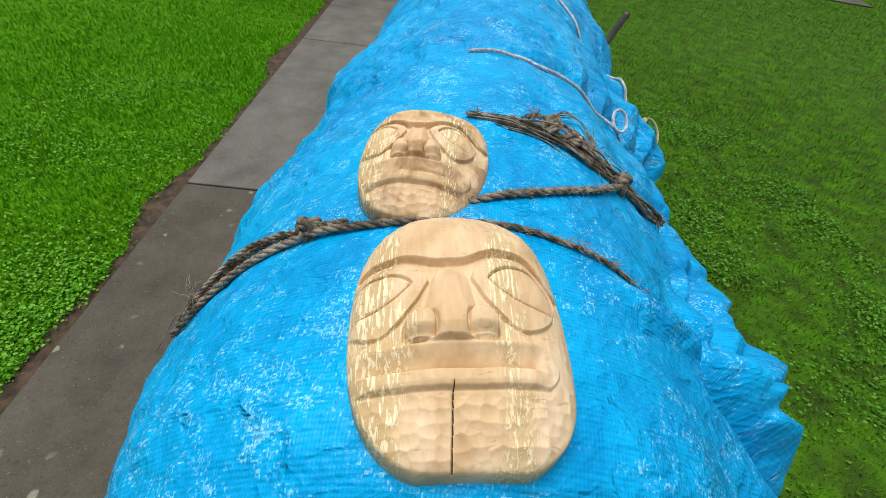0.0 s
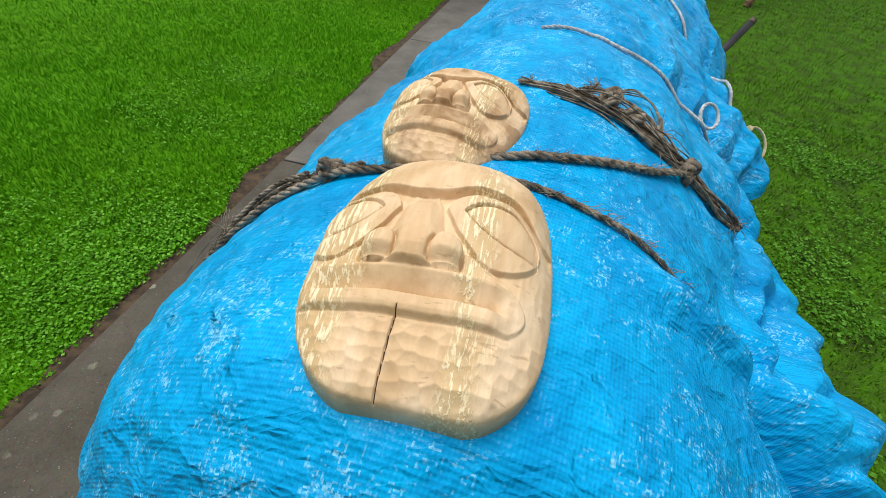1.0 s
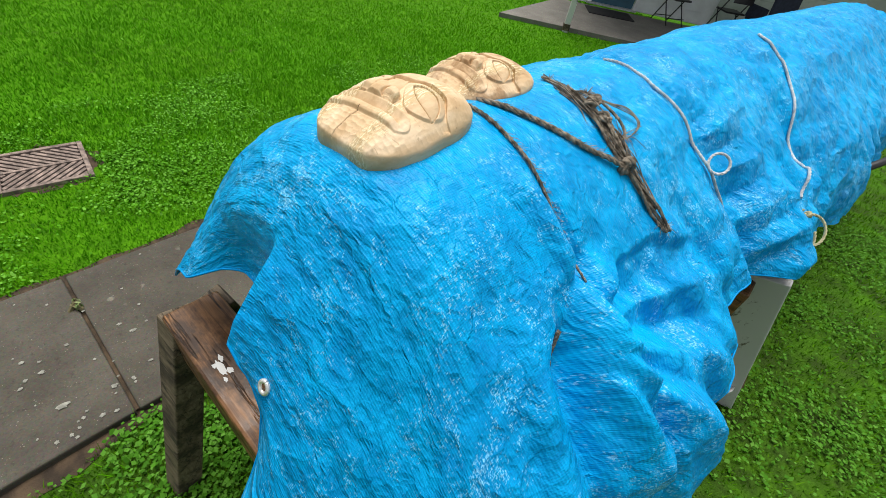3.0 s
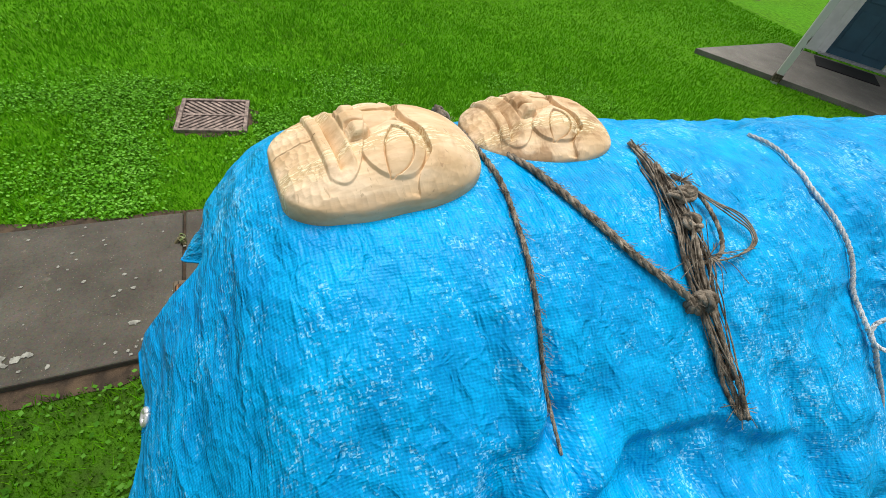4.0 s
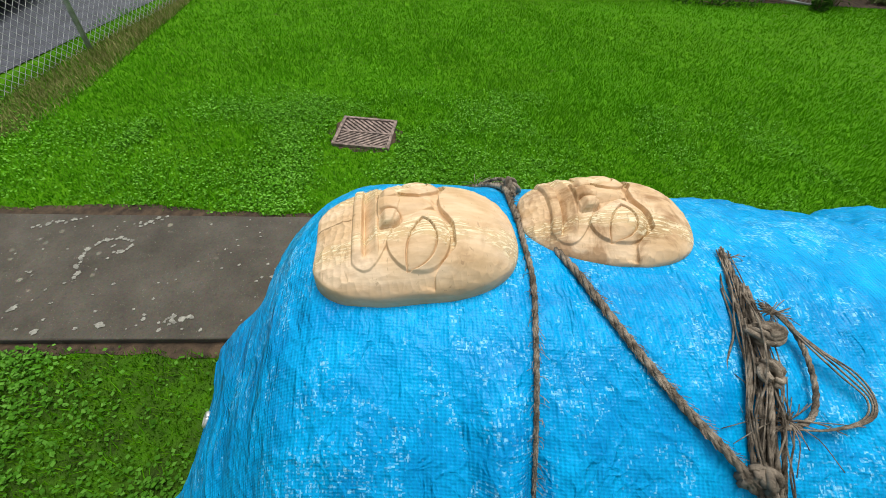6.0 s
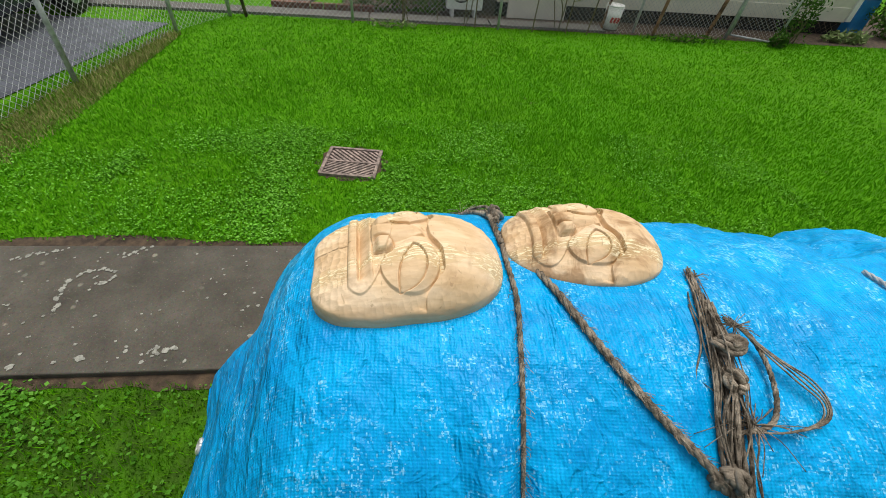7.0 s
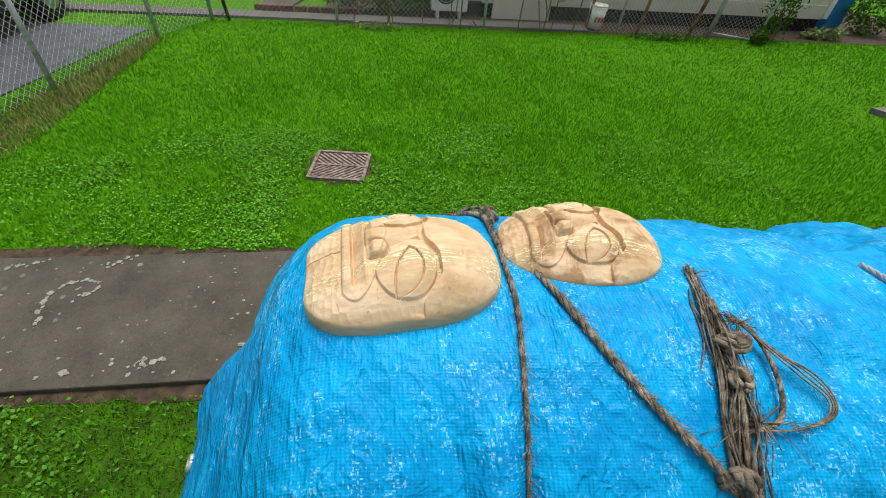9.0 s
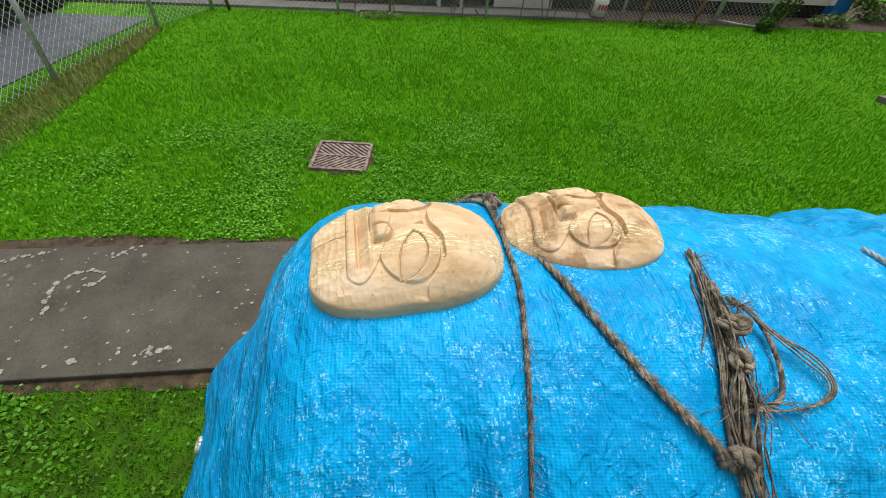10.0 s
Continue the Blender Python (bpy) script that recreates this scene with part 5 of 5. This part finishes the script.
folding_chair(wm @ pose(1.55, -0.38, 0.0, 0, 0, 205), "black folding chair with padded seat standing on the porch")
folding_chair(wm @ pose(2.55, -0.55, 0.0, 0, 0, 190), "black folding chair half hidden by another seat")
arm = tagged(new("camp_chair"), "dark navy fabric camp chair on the porch", "chair", "porch chairs")
am = wm @ pose(3.1, -0.85, 0, 0, 0, 195)
part("seat", block((0.52, 0.48, 0.06), am @ pose(0, 0, 0.42), 0.025, 3), M_NAVY, arm)
part("backrest", block((0.54, 0.07, 0.58), am @ pose(0, 0.26, 0.72, 12, 0, 0), 0.03, 3), M_NAVY, arm)
for sx in (-1, 1):
    part("side_panel", block((0.05, 0.46, 0.22), am @ pose(0.27 * sx, 0, 0.55), 0.02, 3), M_NAVY, arm)
    for sy in (-1, 1):
        part("leg", rod(am @ Vector((0.25 * sx, 0.2 * sy, 0)), am @ Vector((0.25 * sx, 0.2 * sy, 0.44)), 0.012, 8), M_STEEL_DARK, arm, "", True)

# ---- yard beyond the far end of the log ----
walk2 = tagged(new("pavement"), "narrow concrete walk across the yard", "path", kind="structure")
part("slab", block((9.0, 0.9, 0.06), pose(6.2, 13.2, 0.0, 0, 0, -12), 0.006), M_CONC, walk2)
leg = tagged(new("timber_prop"), "reddish brown timber prop leaning up from the grass", "timber prop")
part("shaft", bar((3.55, 9.9, 0.0), (4.15, 10.4, 2.0), 0.11, 0.09, 0.005), M_STAKE, leg)
cart = tagged(new("bicycle"), "dark bicycle leaning beside the walk", "bicycle")
for wx in (4.15, 5.15):
    ring = np.array([(wx + 0.32 * math.cos(t), 12.4 + 0.1 * math.cos(t), 0.34 + 0.32 * math.sin(t)) for t in np.linspace(0, 2 * math.pi, 41)])
    rv, rf = tube(ring, 0.022, 8)
    w = mesh_object("wheel", rv, rf, M_RUBBER, cart, "", True)
    for k in range(10):
        t = k * math.pi / 5
        part("spoke", rod((wx, 12.4, 0.34), (wx + 0.31 * math.cos(t), 12.4 + 0.1 * math.cos(t), 0.34 + 0.31 * math.sin(t)), 0.003, 5), M_GALV, w)
for a, b in (((4.15, 12.4, 0.34), (4.55, 12.4, 0.75)), ((4.55, 12.4, 0.75), (5.05, 12.4, 0.72)), ((4.15, 12.4, 0.34), (4.62, 12.4, 0.34)), ((4.62, 12.4, 0.34), (5.05, 12.4, 0.72)), ((4.62, 12.4, 0.34), (4.50, 12.4, 0.86)), ((5.15, 12.4, 0.34), (5.02, 12.4, 0.95))):
    part("frame_tube", rod(a, b, 0.016, 8), M_STEEL_DARK, cart, "", True)
hedge = tagged(new("shed"), "dark low shed beyond the yard", "shed")
part("wall", block((5.0, 0.2, 1.9), pose(3.0, 15.2, 0.95, 0, 0, -12), 0.01), M_STEEL_DARK, hedge)


# ---- grass and clover ----
def soil_left(y):
    return -1.31 - (0.015 + 0.19 * np.clip(vnoise(y * 1.7 + 20, y * 0 + 5, 2) - 0.28, 0, 1) + 0.04 * vnoise(y * 9 + 20, y * 0 + 7, 3))


def soil_right(y):
    return -0.365 + (0.01 + 0.06 * np.clip(vnoise(y * 2.1 + 40, y * 0 + 6, 3) - 0.4, 0, 1) + 0.025 * vnoise(y * 9 + 40, y * 0 + 8, 3))


def blades(name, boxes, seed, material, height, width, label, keep=None):
    """One mesh of single grass blades scattered over boxes of (x0, x1, y0, y1, count)."""
    rnd = np.random.RandomState(seed)
    vs = []
    for x0, x1, y0, y1, count in boxes:
        x, y = rnd.uniform(x0, x1, count), rnd.uniform(y0, y1, count)
        ok = ~((x > soil_left(y) + rnd.normal(0, 0.012, count)) & (x < soil_right(y) + rnd.normal(0, 0.012, count)))
        ok &= ~((np.abs(x + 2.385) < 0.24) & (np.abs(y - 0.088) < 0.25))
        if keep is not None:
            ok &= keep(x, y, rnd)
        x, y = x[ok], y[ok]
        n = len(x)
        a = rnd.uniform(0, 2 * np.pi, n)
        far = 1 + 0.10 * np.clip(np.hypot(x - 0.5, y - 0.4) - 2, 0, 12) * 2.2
        h = height * rnd.uniform(0.5, 1.3, n) * (0.7 + 0.6 * vnoise(x * 3 + 50, y * 3 + 50, 1))
        w = width * rnd.uniform(0.6, 1.4, n) * far
        lean = rnd.uniform(0.1, 0.9, n) * h
        b = rnd.uniform(0, 2 * np.pi, n)
        p0 = np.stack([x - np.cos(a) * w, y - np.sin(a) * w, np.zeros(n)], -1)
        p1 = np.stack([x + np.cos(a) * w, y + np.sin(a) * w, np.zeros(n)], -1)
        p2 = np.stack([x + np.cos(b) * lean, y + np.sin(b) * lean, h], -1)
        vs.append(np.stack([p0, p1, p2], 1).reshape(-1, 3))
    v = np.vstack(vs).astype(np.float32)
    return fast_mesh(name, v, 3, material, label)


def fast_mesh(name, v, corners, material, label):
    n = len(v) // corners
    me = bpy.data.meshes.new(name)
    me.vertices.add(len(v))
    me.vertices.foreach_set("co", v.ravel())
    me.loops.add(len(v))
    me.loops.foreach_set("vertex_index", np.arange(len(v), dtype=np.int32))
    me.polygons.add(n)
    me.polygons.foreach_set("loop_start", np.arange(0, len(v), corners, dtype=np.int32))
    me.materials.append(material)
    me.update(calc_edges=True)
    ob = new(name, me)
    return tagged(ob, label, "grass", kind="stuff")


def clover(name, boxes, seed, size, label, keep=None, material=M_CLOVER):
    """Low leaflets lying nearly flat, in drifts."""
    rnd = np.random.RandomState(seed)
    vs = []
    for x0, x1, y0, y1, count in boxes:
        x, y = rnd.uniform(x0, x1, count), rnd.uniform(y0, y1, count)
        ok = ~((x > soil_left(y) + rnd.normal(0, 0.02, count)) & (x < soil_right(y) + rnd.normal(0, 0.02, count))) & ~((np.abs(x + 2.385) < 0.24) & (np.abs(y - 0.088) < 0.25))
        ok &= vnoise(x * 2.2 + 30, y * 2.2 + 30, 4) + 0.3 * vnoise(x * 7 + 30, y * 7 + 30, 5) + rnd.normal(0, 0.22, count) > 0.72 + 0.16 * np.clip(-1.9 - x, 0, 4)
        x, y = x[ok], y[ok]
        n = len(x)
        s = size * rnd.uniform(0.55, 1.3, n)
        a = rnd.uniform(0, 2 * np.pi, n)
        tx, ty = rnd.normal(0, 0.35, n), rnd.normal(0, 0.35, n)
        z = rnd.uniform(0.008, 0.045, n)
        quad = []
        for k, rad in ((0, 1.0), (1.45, 0.75), (3.14, 0.9), (4.84, 0.75)):
            dx, dy = s * rad * np.cos(a + k), s * rad * np.sin(a + k)
            quad.append(np.stack([x + dx, y + dy, np.maximum(z + tx * dx + ty * dy, 0.003)], -1))
        vs.append(np.stack(quad, 1).reshape(-1, 3))
    return fast_mesh(name, np.vstack(vs).astype(np.float32), 4, material, label)


LAWN = ((-6.7, -1.3, -3.2, 10.5, 520000),)
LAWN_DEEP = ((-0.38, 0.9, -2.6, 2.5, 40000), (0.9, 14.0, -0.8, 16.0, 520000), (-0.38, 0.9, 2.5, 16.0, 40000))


def thin_out(x, y, r):
    """Fewer blades further from the log."""
    return r.uniform(0, 1, len(x)) < np.clip(1.15 - (np.hypot(x - 0.5, y - 0.8) - 1.5) / 5.5, 0.16, 1.0)

blades("grass", LAWN, 1, M_GRASS, 0.030, 0.0028, "short bright green mown grass blades", thin_out)
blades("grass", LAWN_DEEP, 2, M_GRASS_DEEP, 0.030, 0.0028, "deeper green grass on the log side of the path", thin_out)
clover("clover", ((-3.0, -1.3, -3.2, 4.0, 40000), (-6.6, -3.0, -2.9, 6.0, 14000), (-3.2, -1.3, -1.8, 1.8, 45000)), 2, 0.0096, "small round clover leaves in drifts through the lawn")
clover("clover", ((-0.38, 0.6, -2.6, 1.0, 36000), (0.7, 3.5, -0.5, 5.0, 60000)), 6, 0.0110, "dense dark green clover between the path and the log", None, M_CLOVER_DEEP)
blades("grass", ((-0.36, 0.8, -2.2, 1.0, 5000), (-3.0, -1.35, -2.5, 3.0, 9000)), 11, M_GRASS, 0.055, 0.0022, "longer loose grass blades between the clover")
blades("dry_grass", ((-5.6, -2.2, -3.4, -2.45, 30000),), 3, M_DRY, 0.050, 0.003, "dry straw-coloured grass under the fence", lambda x, y, r: np.abs(y + 2.62 + 0.13 * (x + 3.9)) < 0.30 * r.uniform(0.3, 1.1, len(x)))
ys = np.linspace(-3.2, 9.0, 260)
for edge, inner in ((soil_left(ys) - 0.02, -1.28), (soil_right(ys) + 0.015, -0.40)):
    v = [(inner, y, 0.004) for y in ys] + [(x, y, 0.004) for x, y in zip(edge, ys)]
    f = [(i, i + 1, 260 + i + 1, 260 + i) for i in range(259)]
    tagged(mesh_object("soil_strip", v, f, M_SOIL), "bare brown soil along the path edge", "soil", kind="structure")
